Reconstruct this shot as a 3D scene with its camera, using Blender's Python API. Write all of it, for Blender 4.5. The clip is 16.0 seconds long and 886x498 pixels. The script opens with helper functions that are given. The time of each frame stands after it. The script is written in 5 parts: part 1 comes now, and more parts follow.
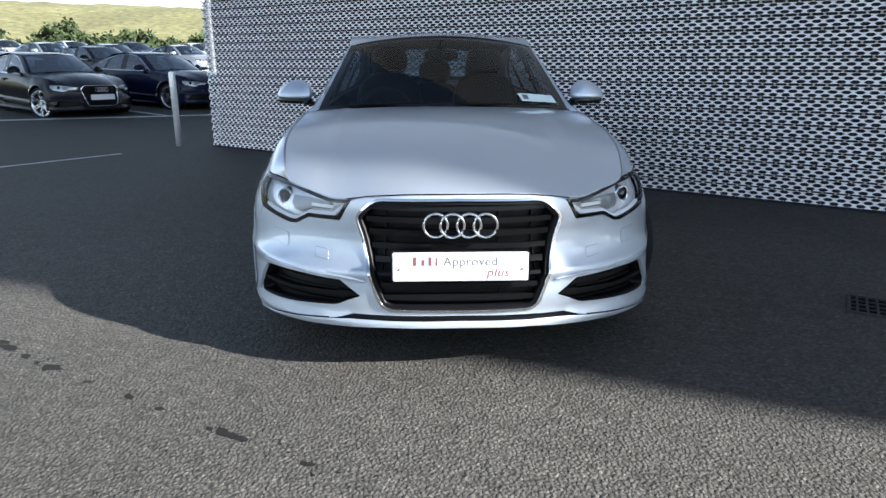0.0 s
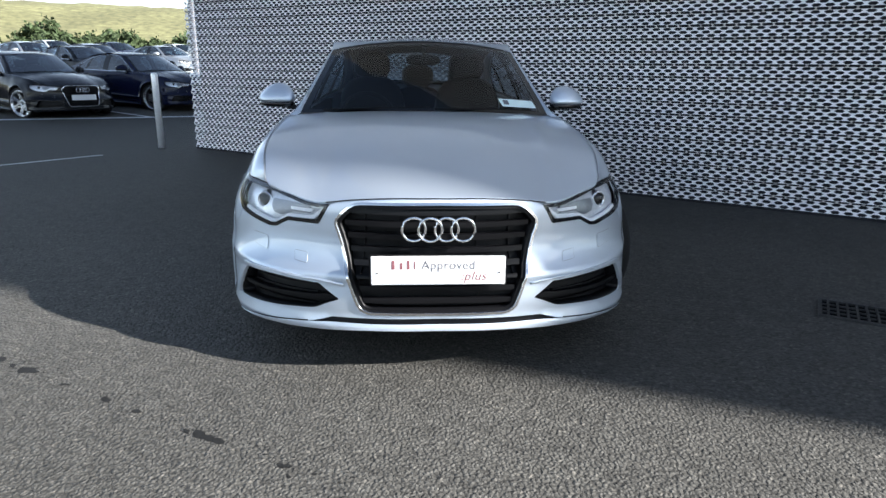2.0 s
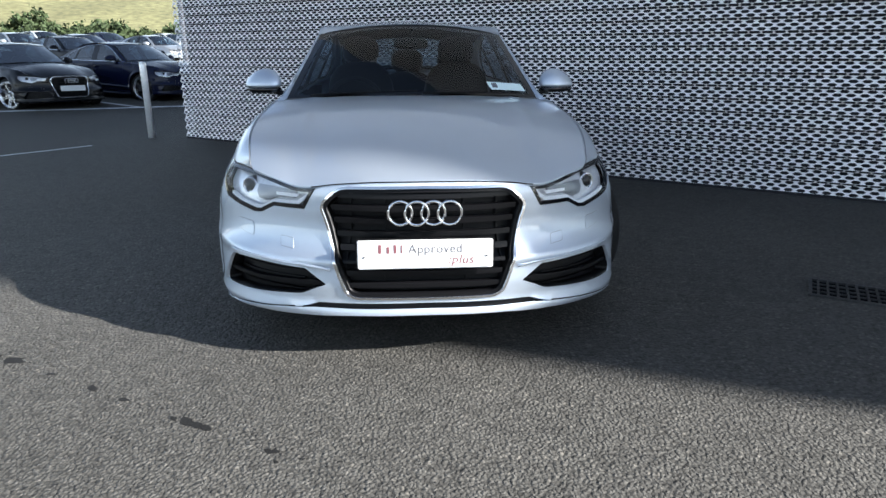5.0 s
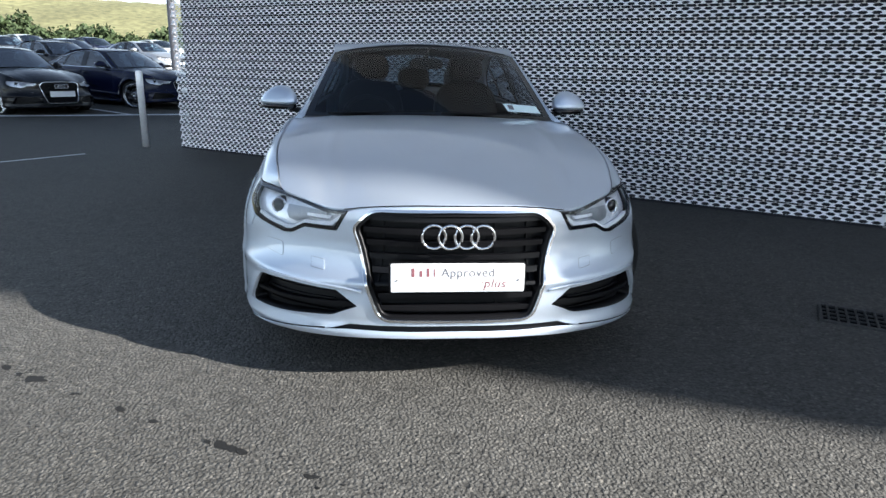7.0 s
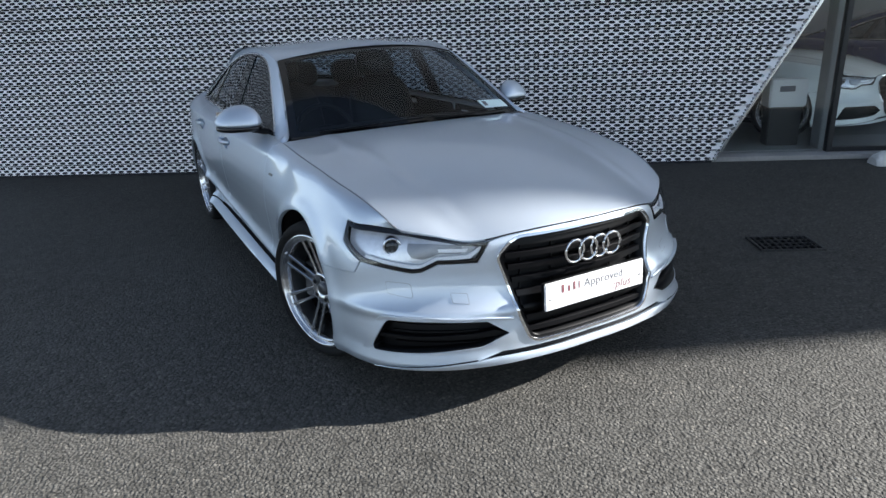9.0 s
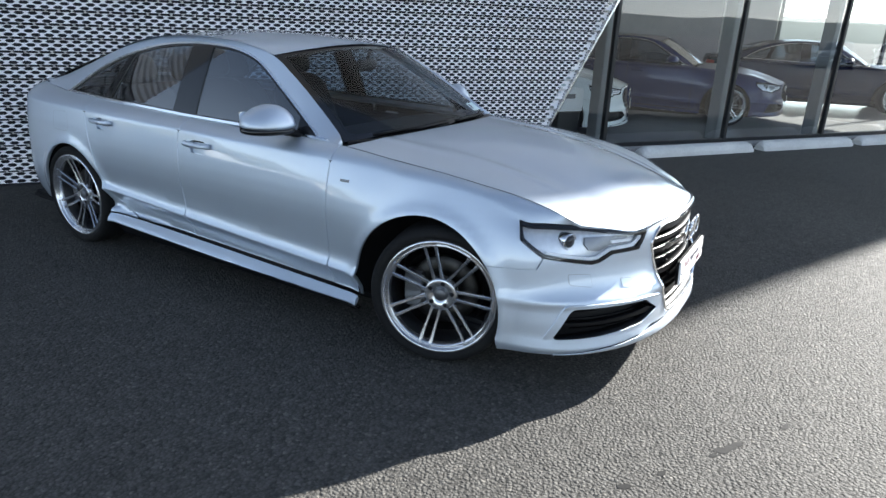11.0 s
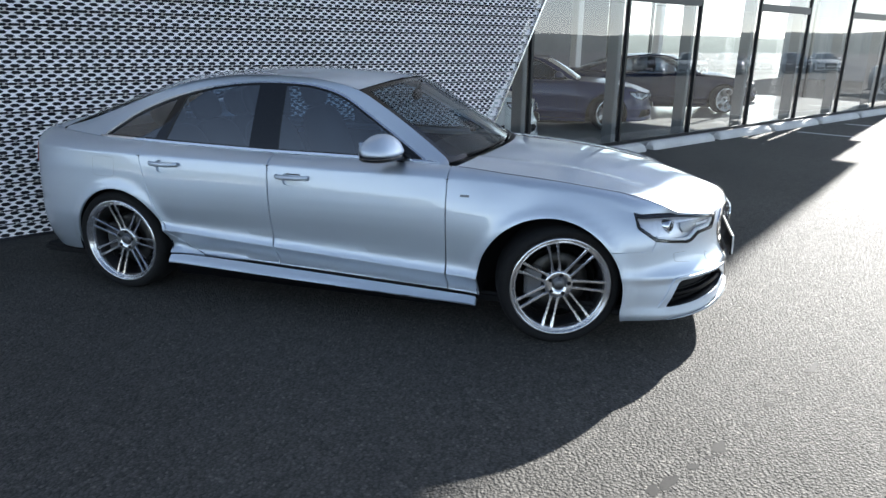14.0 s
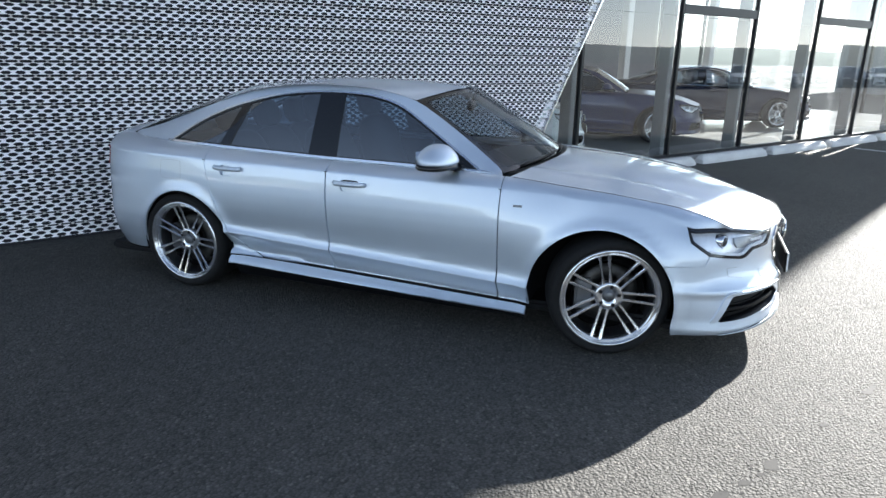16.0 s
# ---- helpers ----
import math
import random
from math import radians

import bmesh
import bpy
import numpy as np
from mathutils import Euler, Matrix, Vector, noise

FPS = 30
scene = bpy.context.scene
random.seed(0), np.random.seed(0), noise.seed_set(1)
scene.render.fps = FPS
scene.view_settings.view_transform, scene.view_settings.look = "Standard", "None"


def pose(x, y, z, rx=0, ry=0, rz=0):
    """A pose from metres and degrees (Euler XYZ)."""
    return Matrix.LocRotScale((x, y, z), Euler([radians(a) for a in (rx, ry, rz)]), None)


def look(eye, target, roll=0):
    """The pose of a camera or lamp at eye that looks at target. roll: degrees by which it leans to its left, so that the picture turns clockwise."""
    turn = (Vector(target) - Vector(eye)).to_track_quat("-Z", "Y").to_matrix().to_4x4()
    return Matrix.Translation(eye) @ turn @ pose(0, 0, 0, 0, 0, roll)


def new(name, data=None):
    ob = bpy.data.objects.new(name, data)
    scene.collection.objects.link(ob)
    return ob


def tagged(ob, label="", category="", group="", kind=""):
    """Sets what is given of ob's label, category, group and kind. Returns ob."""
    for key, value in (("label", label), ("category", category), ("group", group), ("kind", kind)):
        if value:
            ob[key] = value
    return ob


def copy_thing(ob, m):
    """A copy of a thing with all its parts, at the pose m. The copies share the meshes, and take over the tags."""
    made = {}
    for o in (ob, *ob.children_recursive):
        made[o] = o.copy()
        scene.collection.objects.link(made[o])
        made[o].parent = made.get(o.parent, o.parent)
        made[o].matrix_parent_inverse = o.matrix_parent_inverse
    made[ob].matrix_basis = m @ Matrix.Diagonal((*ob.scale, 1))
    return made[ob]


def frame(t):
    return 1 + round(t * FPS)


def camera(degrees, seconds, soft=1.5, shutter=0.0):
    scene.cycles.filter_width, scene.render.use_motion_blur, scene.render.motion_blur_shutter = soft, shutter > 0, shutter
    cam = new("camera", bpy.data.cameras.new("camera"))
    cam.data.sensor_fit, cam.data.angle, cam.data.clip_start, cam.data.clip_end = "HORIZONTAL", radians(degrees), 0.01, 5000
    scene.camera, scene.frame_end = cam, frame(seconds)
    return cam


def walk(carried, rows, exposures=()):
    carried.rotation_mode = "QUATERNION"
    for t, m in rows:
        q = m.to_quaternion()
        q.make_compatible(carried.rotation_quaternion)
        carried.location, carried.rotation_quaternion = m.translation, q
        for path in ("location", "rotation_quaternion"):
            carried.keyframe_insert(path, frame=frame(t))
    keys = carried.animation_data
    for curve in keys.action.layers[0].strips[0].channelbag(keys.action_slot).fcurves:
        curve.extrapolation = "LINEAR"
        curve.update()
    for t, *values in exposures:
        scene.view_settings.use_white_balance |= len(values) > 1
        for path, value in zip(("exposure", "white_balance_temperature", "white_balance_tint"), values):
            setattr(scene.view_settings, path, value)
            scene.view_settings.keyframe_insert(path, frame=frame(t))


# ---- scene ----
cam = camera(69.6, 16.0)
PATH = [
    (0, (-0.159, -2.356, 1.207), (-0.083, -0.435, 0.654), 0.1),
    (0.5, (-0.148, -2.35, 1.202), (-0.04, -0.433, 0.644), 0.4),
    (1, (-0.136, -2.351, 1.202), (0.004, -0.436, 0.645), 0.8),
    (1.5, (-0.133, -2.369, 1.208), (0.014, -0.453, 0.654), 0.8),
    (2, (-0.132, -2.383, 1.217), (-0.01, -0.462, 0.674), 0.7),
    (2.5, (-0.122, -2.392, 1.219), (0.006, -0.471, 0.677), 0.3),
    (3, (-0.111, -2.391, 1.212), (0.024, -0.474, 0.659), 0.1),
    (3.5, (-0.103, -2.379, 1.201), (0.038, -0.467, 0.633), -0.3),
    (4, (-0.095, -2.361, 1.198), (0.031, -0.446, 0.633), 0.2),
    (6.3, (-0.115, -2.395, 1.194), (0.032, -0.493, 0.594), -0.2),
    (6.5, (-0.158, -2.379, 1.201), (0.004, -0.476, 0.607), 0.4),
    (7, (-0.291, -2.36, 1.244), (-0.101, -0.445, 0.7), 1.4),
    (7.5, (-0.493, -2.28, 1.352), (-0.06, -0.381, 0.898), -2.9),
    (8, (-0.809, -2.161, 1.442), (-0.292, -0.338, 0.801), -2.4),
    (8.5, (-1.227, -2.057, 1.478), (-0.558, -0.268, 0.884), -1.7),
    (9, (-1.681, -1.865, 1.489), (-0.786, -0.202, 0.83), -2.6),
    (9.5, (-2.109, -1.613, 1.509), (-1.061, -0.057, 0.813), -1.1),
    (9.7, (-2.273, -1.502, 1.503), (-1.115, -0.017, 0.828), -0.5),
    (11.8, (-3.56, 0.103, 1.539), (-1.792, 0.755, 0.869), -1.9),
    (12, (-3.611, 0.238, 1.528), (-1.812, 0.821, 0.877), -3.7),
    (12.5, (-3.742, 0.478, 1.535), (-1.902, 0.972, 0.929), -2.2),
    (13, (-3.91, 0.61, 1.548), (-2.051, 1.044, 0.951), 1.3),
    (13.5, (-4.036, 0.611, 1.567), (-2.161, 1.019, 1.001), 2.5),
    (14, (-4.188, 0.546, 1.565), (-2.362, 1.1, 0.967), 0.2),
    (14.5, (-4.258, 0.558, 1.592), (-2.457, 1.2, 1.006), -0.2),
    (15, (-4.275, 0.574, 1.586), (-2.482, 1.248, 1.011), -0.9),
    (15.5, (-4.284, 0.588, 1.588), (-2.491, 1.268, 1.019), 0.9),
    (16, (-4.278, 0.591, 1.582), (-2.485, 1.264, 1.009), 0.8),
]
walk(cam, [(t, look(eye, target, roll)) for t, eye, target, roll in PATH],
     [(0, 1.78), (7.5, 1.78), (9.0, 1.62), (12.0, 2.03), (13.0, 1.86), (14.0, 1.86), (15.0, 2.02), (16.0, 2.08)])

# ---- world, sun ----
SUN_AZ = (0.922, -0.387)          # towards the sun, along the ground
SUN_EL = radians(27.0)
world = bpy.data.worlds.new("sky")
scene.world = world
world.use_nodes = True
wn = world.node_tree.nodes
sky = wn.new("ShaderNodeTexSky")
sky.sky_type, sky.sun_disc = "NISHITA", False
sky.sun_elevation = SUN_EL
sky.sun_rotation = math.atan2(SUN_AZ[0], SUN_AZ[1])
sky.air_density, sky.dust_density, sky.ozone_density = 1.0, 0.4, 1.8
wn["Background"].inputs["Strength"].default_value = 0.053
haze = wn.new("ShaderNodeHueSaturation")
haze.inputs["Saturation"].default_value = 0.88
world.node_tree.links.new(sky.outputs["Color"], haze.inputs["Color"])
# the air whitens towards the horizon
co, sep, high, fall, veil = (wn.new("ShaderNode" + k) for k in ("TexCoord", "SeparateXYZ", "Math", "Math", "Mix"))
high.operation, fall.operation = "SUBTRACT", "POWER"
high.inputs[0].default_value, high.use_clamp = 1.0, True
fall.inputs[1].default_value = 4.0
veil.data_type, veil.blend_type = "RGBA", "ADD"
veil.inputs[7].default_value = (9.2, 10.5, 12.0, 1)
world.node_tree.links.new(co.outputs["Generated"], sep.inputs[0])
world.node_tree.links.new(sep.outputs["Z"], high.inputs[1])
world.node_tree.links.new(high.outputs[0], fall.inputs[0])
world.node_tree.links.new(fall.outputs[0], veil.inputs["Factor"])
world.node_tree.links.new(haze.outputs["Color"], veil.inputs[6])
world.node_tree.links.new(veil.outputs[2], wn["Background"].inputs["Color"])
sun = new("sun", bpy.data.lights.new("sun", "SUN"))
sun.data.energy, sun.data.angle, sun.data.color = 5.0, radians(0.53), (1.0, 0.98, 0.94)
sun.matrix_world = look((40 * SUN_AZ[0], 40 * SUN_AZ[1], 40 * math.tan(SUN_EL)), (0, 0, 0))


# ---- materials ----
def material(name, color, rough=0.5, metal=0.0, vary=0.0, scale=20.0, bump=0.0, bump_scale=60.0, coat=0.0, spec=0.5, detail=4.0,
             stain=0.0, stain_scale=1.5, per_object=0.0):
    """A Principled material with grain and stains at two sizes."""
    m = bpy.data.materials.new(name)
    m.use_nodes = True
    t = m.node_tree
    b = t.nodes["Principled BSDF"]
    b.inputs["Base Color"].default_value = (*color, 1)
    b.inputs["Roughness"].default_value, b.inputs["Metallic"].default_value = rough, metal
    b.inputs["Coat Weight"].default_value, b.inputs["Coat Roughness"].default_value = coat, 0.03
    b.inputs["Specular IOR Level"].default_value = spec
    co = t.nodes.new("ShaderNodeTexCoord").outputs["Object"]

    def grain(size, depth):
        n = t.nodes.new("ShaderNodeTexNoise")
        n.inputs["Scale"].default_value, n.inputs["Detail"].default_value = size, depth
        t.links.new(co, n.inputs["Vector"])
        return n.outputs["Fac"]

    def spread(source, amount):
        r = t.nodes.new("ShaderNodeMapRange")
        r.inputs["From Min"].default_value, r.inputs["From Max"].default_value = 0.25, 0.75
        r.inputs["To Min"].default_value, r.inputs["To Max"].default_value = 1 - amount, 1 + amount
        t.links.new(source, r.inputs["Value"])
        return r.outputs["Result"]

    value = None
    for amount, size in ((vary, scale), (stain, stain_scale)):
        if amount:
            v = spread(grain(size, detail), amount)
            if value is None:
                value = v
            else:
                k = t.nodes.new("ShaderNodeMath")
                k.operation = "MULTIPLY"
                t.links.new(value, k.inputs[0])
                t.links.new(v, k.inputs[1])
                value = k.outputs[0]
    if per_object:
        o = t.nodes.new("ShaderNodeObjectInfo")
        v = spread(o.outputs["Random"], per_object)
        if value is None:
            value = v
        else:
            k = t.nodes.new("ShaderNodeMath")
            k.operation = "MULTIPLY"
            t.links.new(value, k.inputs[0])
            t.links.new(v, k.inputs[1])
            value = k.outputs[0]
    if value is not None:
        h = t.nodes.new("ShaderNodeHueSaturation")
        h.inputs["Color"].default_value = (*color, 1)
        t.links.new(value, h.inputs["Value"])
        t.links.new(h.outputs["Color"], b.inputs["Base Color"])
    if bump:
        bp = t.nodes.new("ShaderNodeBump")
        bp.inputs["Strength"].default_value, bp.inputs["Distance"].default_value = bump, 0.01
        t.links.new(grain(bump_scale, 6.0), bp.inputs["Height"])
        t.links.new(bp.outputs["Normal"], b.inputs["Normal"])
    return m


def car_paint(name, color, metal=0.75, rough=0.32, coat=1.0, spec=0.5):
    """Metallic lacquer: flake noise under a clear coat."""
    m = material(name, color, rough, metal, vary=0.05, scale=900.0, coat=coat, spec=spec, stain=0.02, stain_scale=3.0)
    return m


def pane(name, tint, normal_gloss=0.06, most=1.0, power=5.0):
    """Thin glass: tinted see-through, with a mirror layer that grows towards grazing angles."""
    m = bpy.data.materials.new(name)
    m.use_nodes = True
    t = m.node_tree
    t.nodes.remove(t.nodes["Principled BSDF"])
    clear, gloss, mix, f = (t.nodes.new("ShaderNode" + k) for k in ("BsdfTransparent", "BsdfGlossy", "MixShader", "LayerWeight"))
    clear.inputs["Color"].default_value = (*tint, 1)
    gloss.inputs["Roughness"].default_value = 0.0
    p, s = t.nodes.new("ShaderNodeMath"), t.nodes.new("ShaderNodeMapRange")
    p.operation = "POWER"
    p.inputs[1].default_value = power
    f.inputs["Blend"].default_value = 0.5
    s.inputs["To Min"].default_value, s.inputs["To Max"].default_value = normal_gloss, most
    t.links.new(f.outputs["Facing"], p.inputs[0])
    t.links.new(p.outputs[0], s.inputs["Value"])
    t.links.new(s.outputs["Result"], mix.inputs["Fac"])
    t.links.new(clear.outputs[0], mix.inputs[1])
    t.links.new(gloss.outputs[0], mix.inputs[2])
    t.links.new(mix.outputs[0], t.nodes["Material Output"].inputs["Surface"])
    return m


SILVER = car_paint("silver paint", (0.58, 0.645, 0.73), 0.86, 0.54, 1.0)
SILVER.node_tree.nodes["Principled BSDF"].inputs["Coat IOR"].default_value = 1.72
CHROME = material("chrome", (0.82, 0.83, 0.85), 0.09, 1.0)
SATIN = material("satin aluminium", (0.72, 0.73, 0.75), 0.22, 1.0, vary=0.04, scale=40)
BLACK = material("black plastic", (0.004, 0.004, 0.005), 0.42, 0, vary=0.1, scale=80, spec=0.16)
GRILLE = material("satin black grille", (0.005, 0.005, 0.006), 0.34, 0, vary=0.1, scale=80, spec=0.16)
GLOSSBLACK = material("gloss black", (0.006, 0.006, 0.007), 0.06, 0)
TRIM = material("dark trim", (0.007, 0.007, 0.008), 0.75, 0, vary=0.15, scale=60, spec=0.25)
LEATHER = material("black leather", (0.010, 0.010, 0.011), 0.55, 0, spec=0.3, vary=0.1, scale=50, bump=0.2, bump_scale=120)
RUBBER = material("tyre rubber", (0.009, 0.009, 0.0095), 0.8, spec=0.25, vary=0.15, scale=60, bump=0.15, bump_scale=90)
RIM = material("silver alloy", (0.66, 0.67, 0.70), 0.20, 0.95, vary=0.05, scale=60, coat=0.3)
# grey of caliper, cap and badge; on the silver barrels it paints their shade
DARKRIM = material("grey alloy and barrel shade", (0.16, 0.165, 0.175), 0.40, 0.9, vary=0.1, scale=40)
STEEL = material("brake steel", (0.06, 0.058, 0.055), 0.45, 1.0, vary=0.15, scale=60)
SCREEN = pane("windscreen glass", (0.60, 0.66, 0.69), 0.040)
SIDEGLASS = pane("side glass", (0.34, 0.44, 0.52), 0.19)
# windscreen glass again, gloss raised to brighten the sky in parked windscreens
PARKSCREEN = pane("parked windscreen glass, sky gloss raised", (0.60, 0.70, 0.73), 0.34, 1.0, 4.0)
LENS = pane("lamp lens", (0.95, 0.96, 0.98), 0.03, 0.35)
WHITEPLATE = material("white plate", (0.80, 0.80, 0.80), 0.35, 0, vary=0.02, scale=30)
REDINK = material("red print", (0.20, 0.075, 0.09), 0.5)
GREYINK = material("grey print", (0.13, 0.13, 0.15), 0.5)
PAPER = material("windscreen card", (0.74, 0.88, 0.88), 0.6, vary=0.03, scale=30)
LAMPWHITE = material("lamp white", (0.93, 0.94, 0.95), 0.3, 0.0)
REFLECTOR = material("lamp reflector", (0.80, 0.82, 0.85), 0.22, 0.35, vary=0.12, scale=45)
LAMPGREY = material("lamp inner grey", (0.22, 0.23, 0.25), 0.28, 0.5, vary=0.1, scale=60)
REDLENS = material("red lamp", (0.25, 0.01, 0.012), 0.12, 0, coat=1.0)
JOINT = material("joint grey", (0.20, 0.21, 0.23), 0.6, 0, vary=0.05, scale=60)
ORANGELENS = material("amber lamp", (0.7, 0.25, 0.03), 0.2, 0)


# ---- mesh helpers ----
def link(name, me, mat, parent=None, label=""):
    ob = new(name, me)
    if mat:
        me.materials.append(mat)
    if parent:
        ob.parent = parent
    if label:
        ob["label"] = label
    return ob


def part(name, bm, mat, parent=None, label="", smooth=False):
    me = bpy.data.meshes.new(name)
    bm.to_mesh(me)
    bm.free()
    if smooth:
        for p in me.polygons:
            p.use_smooth = True
    return link(name, me, mat, parent, label)


def box(bm, x0, x1, y0, y1, z0, z1, bevel=0.0, m=None):
    """Adds a box, with rounded edges if bevel is set."""
    r = bmesh.ops.create_cube(bm, size=1.0)
    vs = r["verts"]
    for v in vs:
        v.co = Vector((x0 + (v.co.x + 0.5) * (x1 - x0), y0 + (v.co.y + 0.5) * (y1 - y0), z0 + (v.co.z + 0.5) * (z1 - z0)))
    if bevel:
        es = list({e for v in vs for e in v.link_edges})
        r = bmesh.ops.bevel(bm, geom=es, offset=bevel, segments=2, affect="EDGES")
        vs = list({v for f in r["faces"] for v in f.verts} | {v for v in vs if v.is_valid})
    if m is not None:
        seen = set()
        todo = [v for v in vs if v.is_valid]
        while todo:
            v = todo.pop()
            if v in seen:
                continue
            seen.add(v)
            todo += [e.other_vert(v) for e in v.link_edges]
        bmesh.ops.transform(bm, matrix=m, verts=list(seen))
    return bm


def lathe(bm, profile, segments=48, axis="x", closed=False):
    """Turns a profile of (along, radius) round an axis."""
    rings = []
    for a, r in profile:
        ring = []
        for k in range(segments):
            c, s = math.cos(2 * math.pi * k / segments), math.sin(2 * math.pi * k / segments)
            p = (a, r * c, r * s) if axis == "x" else (r * c, a, r * s) if axis == "y" else (r * c, r * s, a)
            ring.append(bm.verts.new(p))
        rings.append(ring)
    pairs = list(zip(rings, rings[1:])) + ([(rings[-1], rings[0])] if closed else [])
    for q, w in pairs:
        for k in range(segments):
            bm.faces.new((q[k], q[(k + 1) % segments], w[(k + 1) % segments], w[k]))
    return bm


def tube(bm, points, radius, sides=8, closed=False, flat=1.0):
    """A round bar along points."""
    pts = [Vector(p) for p in points]
    n = len(pts)
    rings = []
    for i, p in enumerate(pts):
        a = pts[(i - 1) % n] if closed or i else pts[i]
        b = pts[(i + 1) % n] if closed or i < n - 1 else pts[i]
        d = (b - a).normalized()
        up = Vector((0, 0, 1)) if abs(d.z) < 0.9 else Vector((1, 0, 0))
        s = d.cross(up).normalized()
        w = s.cross(d).normalized()
        rings.append([bm.verts.new(p + radius * (math.cos(2 * math.pi * k / sides) * s + flat * math.sin(2 * math.pi * k / sides) * w)) for k in range(sides)])
    for i in range(n if closed else n - 1):
        q, w = rings[i], rings[(i + 1) % n]
        for k in range(sides):
            bm.faces.new((q[k], q[(k + 1) % sides], w[(k + 1) % sides], w[k]))
    if not closed:
        bm.faces.new(rings[0][::-1])
        bm.faces.new(rings[-1])
    return bm


def inside(pts, loop):
    """Which of the points lie in the polygon."""
    x, y = pts[:, 0], pts[:, 1]
    res = np.zeros(len(pts), bool)
    a = np.asarray(loop, float)
    b = np.roll(a, -1, 0)
    for (x0, y0), (x1, y1) in zip(a, b):
        if y0 != y1:
            res ^= ((y0 > y) != (y1 > y)) & (x < (x1 - x0) * (y - y0) / (y1 - y0) + x0)
    return res


def rounded(loop, radius, steps=4):
    """A polygon with its corners rounded; radius: one number or one for each corner."""
    out, n = [], len(loop)
    for i, p in enumerate(loop):
        r = radius if isinstance(radius, (int, float)) else radius[i]
        p, a, b = (np.array(q, float) for q in (p, loop[i - 1], loop[(i + 1) % n]))
        da, db = a - p, b - p
        la, lb = np.linalg.norm(da), np.linalg.norm(db)
        k = min(r, 0.45 * la, 0.45 * lb)
        if k < 1e-4:
            out.append(tuple(p))
            continue
        q0, q1 = p + da / la * k, p + db / lb * k
        for j in range(steps + 1):
            w = j / steps
            out.append(tuple((1 - w) ** 2 * q0 + 2 * w * (1 - w) * p + w * w * q1))
    return out


def inset(loop, d):
    """A polygon drawn in by d."""
    a = np.asarray(loop, float)
    area = sum(p[0] * q[1] - q[0] * p[1] for p, q in zip(a, np.roll(a, -1, 0)))
    sign = 1 if area > 0 else -1
    e = np.roll(a, -1, 0) - a
    e /= np.linalg.norm(e, axis=1)[:, None] + 1e-12
    nrm = sign * np.stack([-e[:, 1], e[:, 0]], 1)
    m = nrm + np.roll(nrm, 1, 0)
    m /= np.maximum((m * m).sum(1), 0.5)[:, None] / 2
    return [tuple(p) for p in a + d * m]


def split(loop, step):
    out = []
    for p, q in zip(loop, loop[1:] + loop[:1]):
        k = max(1, int(math.ceil(math.dist(p, q) / step)))
        out += [(p[0] + (q[0] - p[0]) * j / k, p[1] + (q[1] - p[1]) * j / k) for j in range(k)]
    return out


from mathutils.geometry import delaunay_2d_cdt


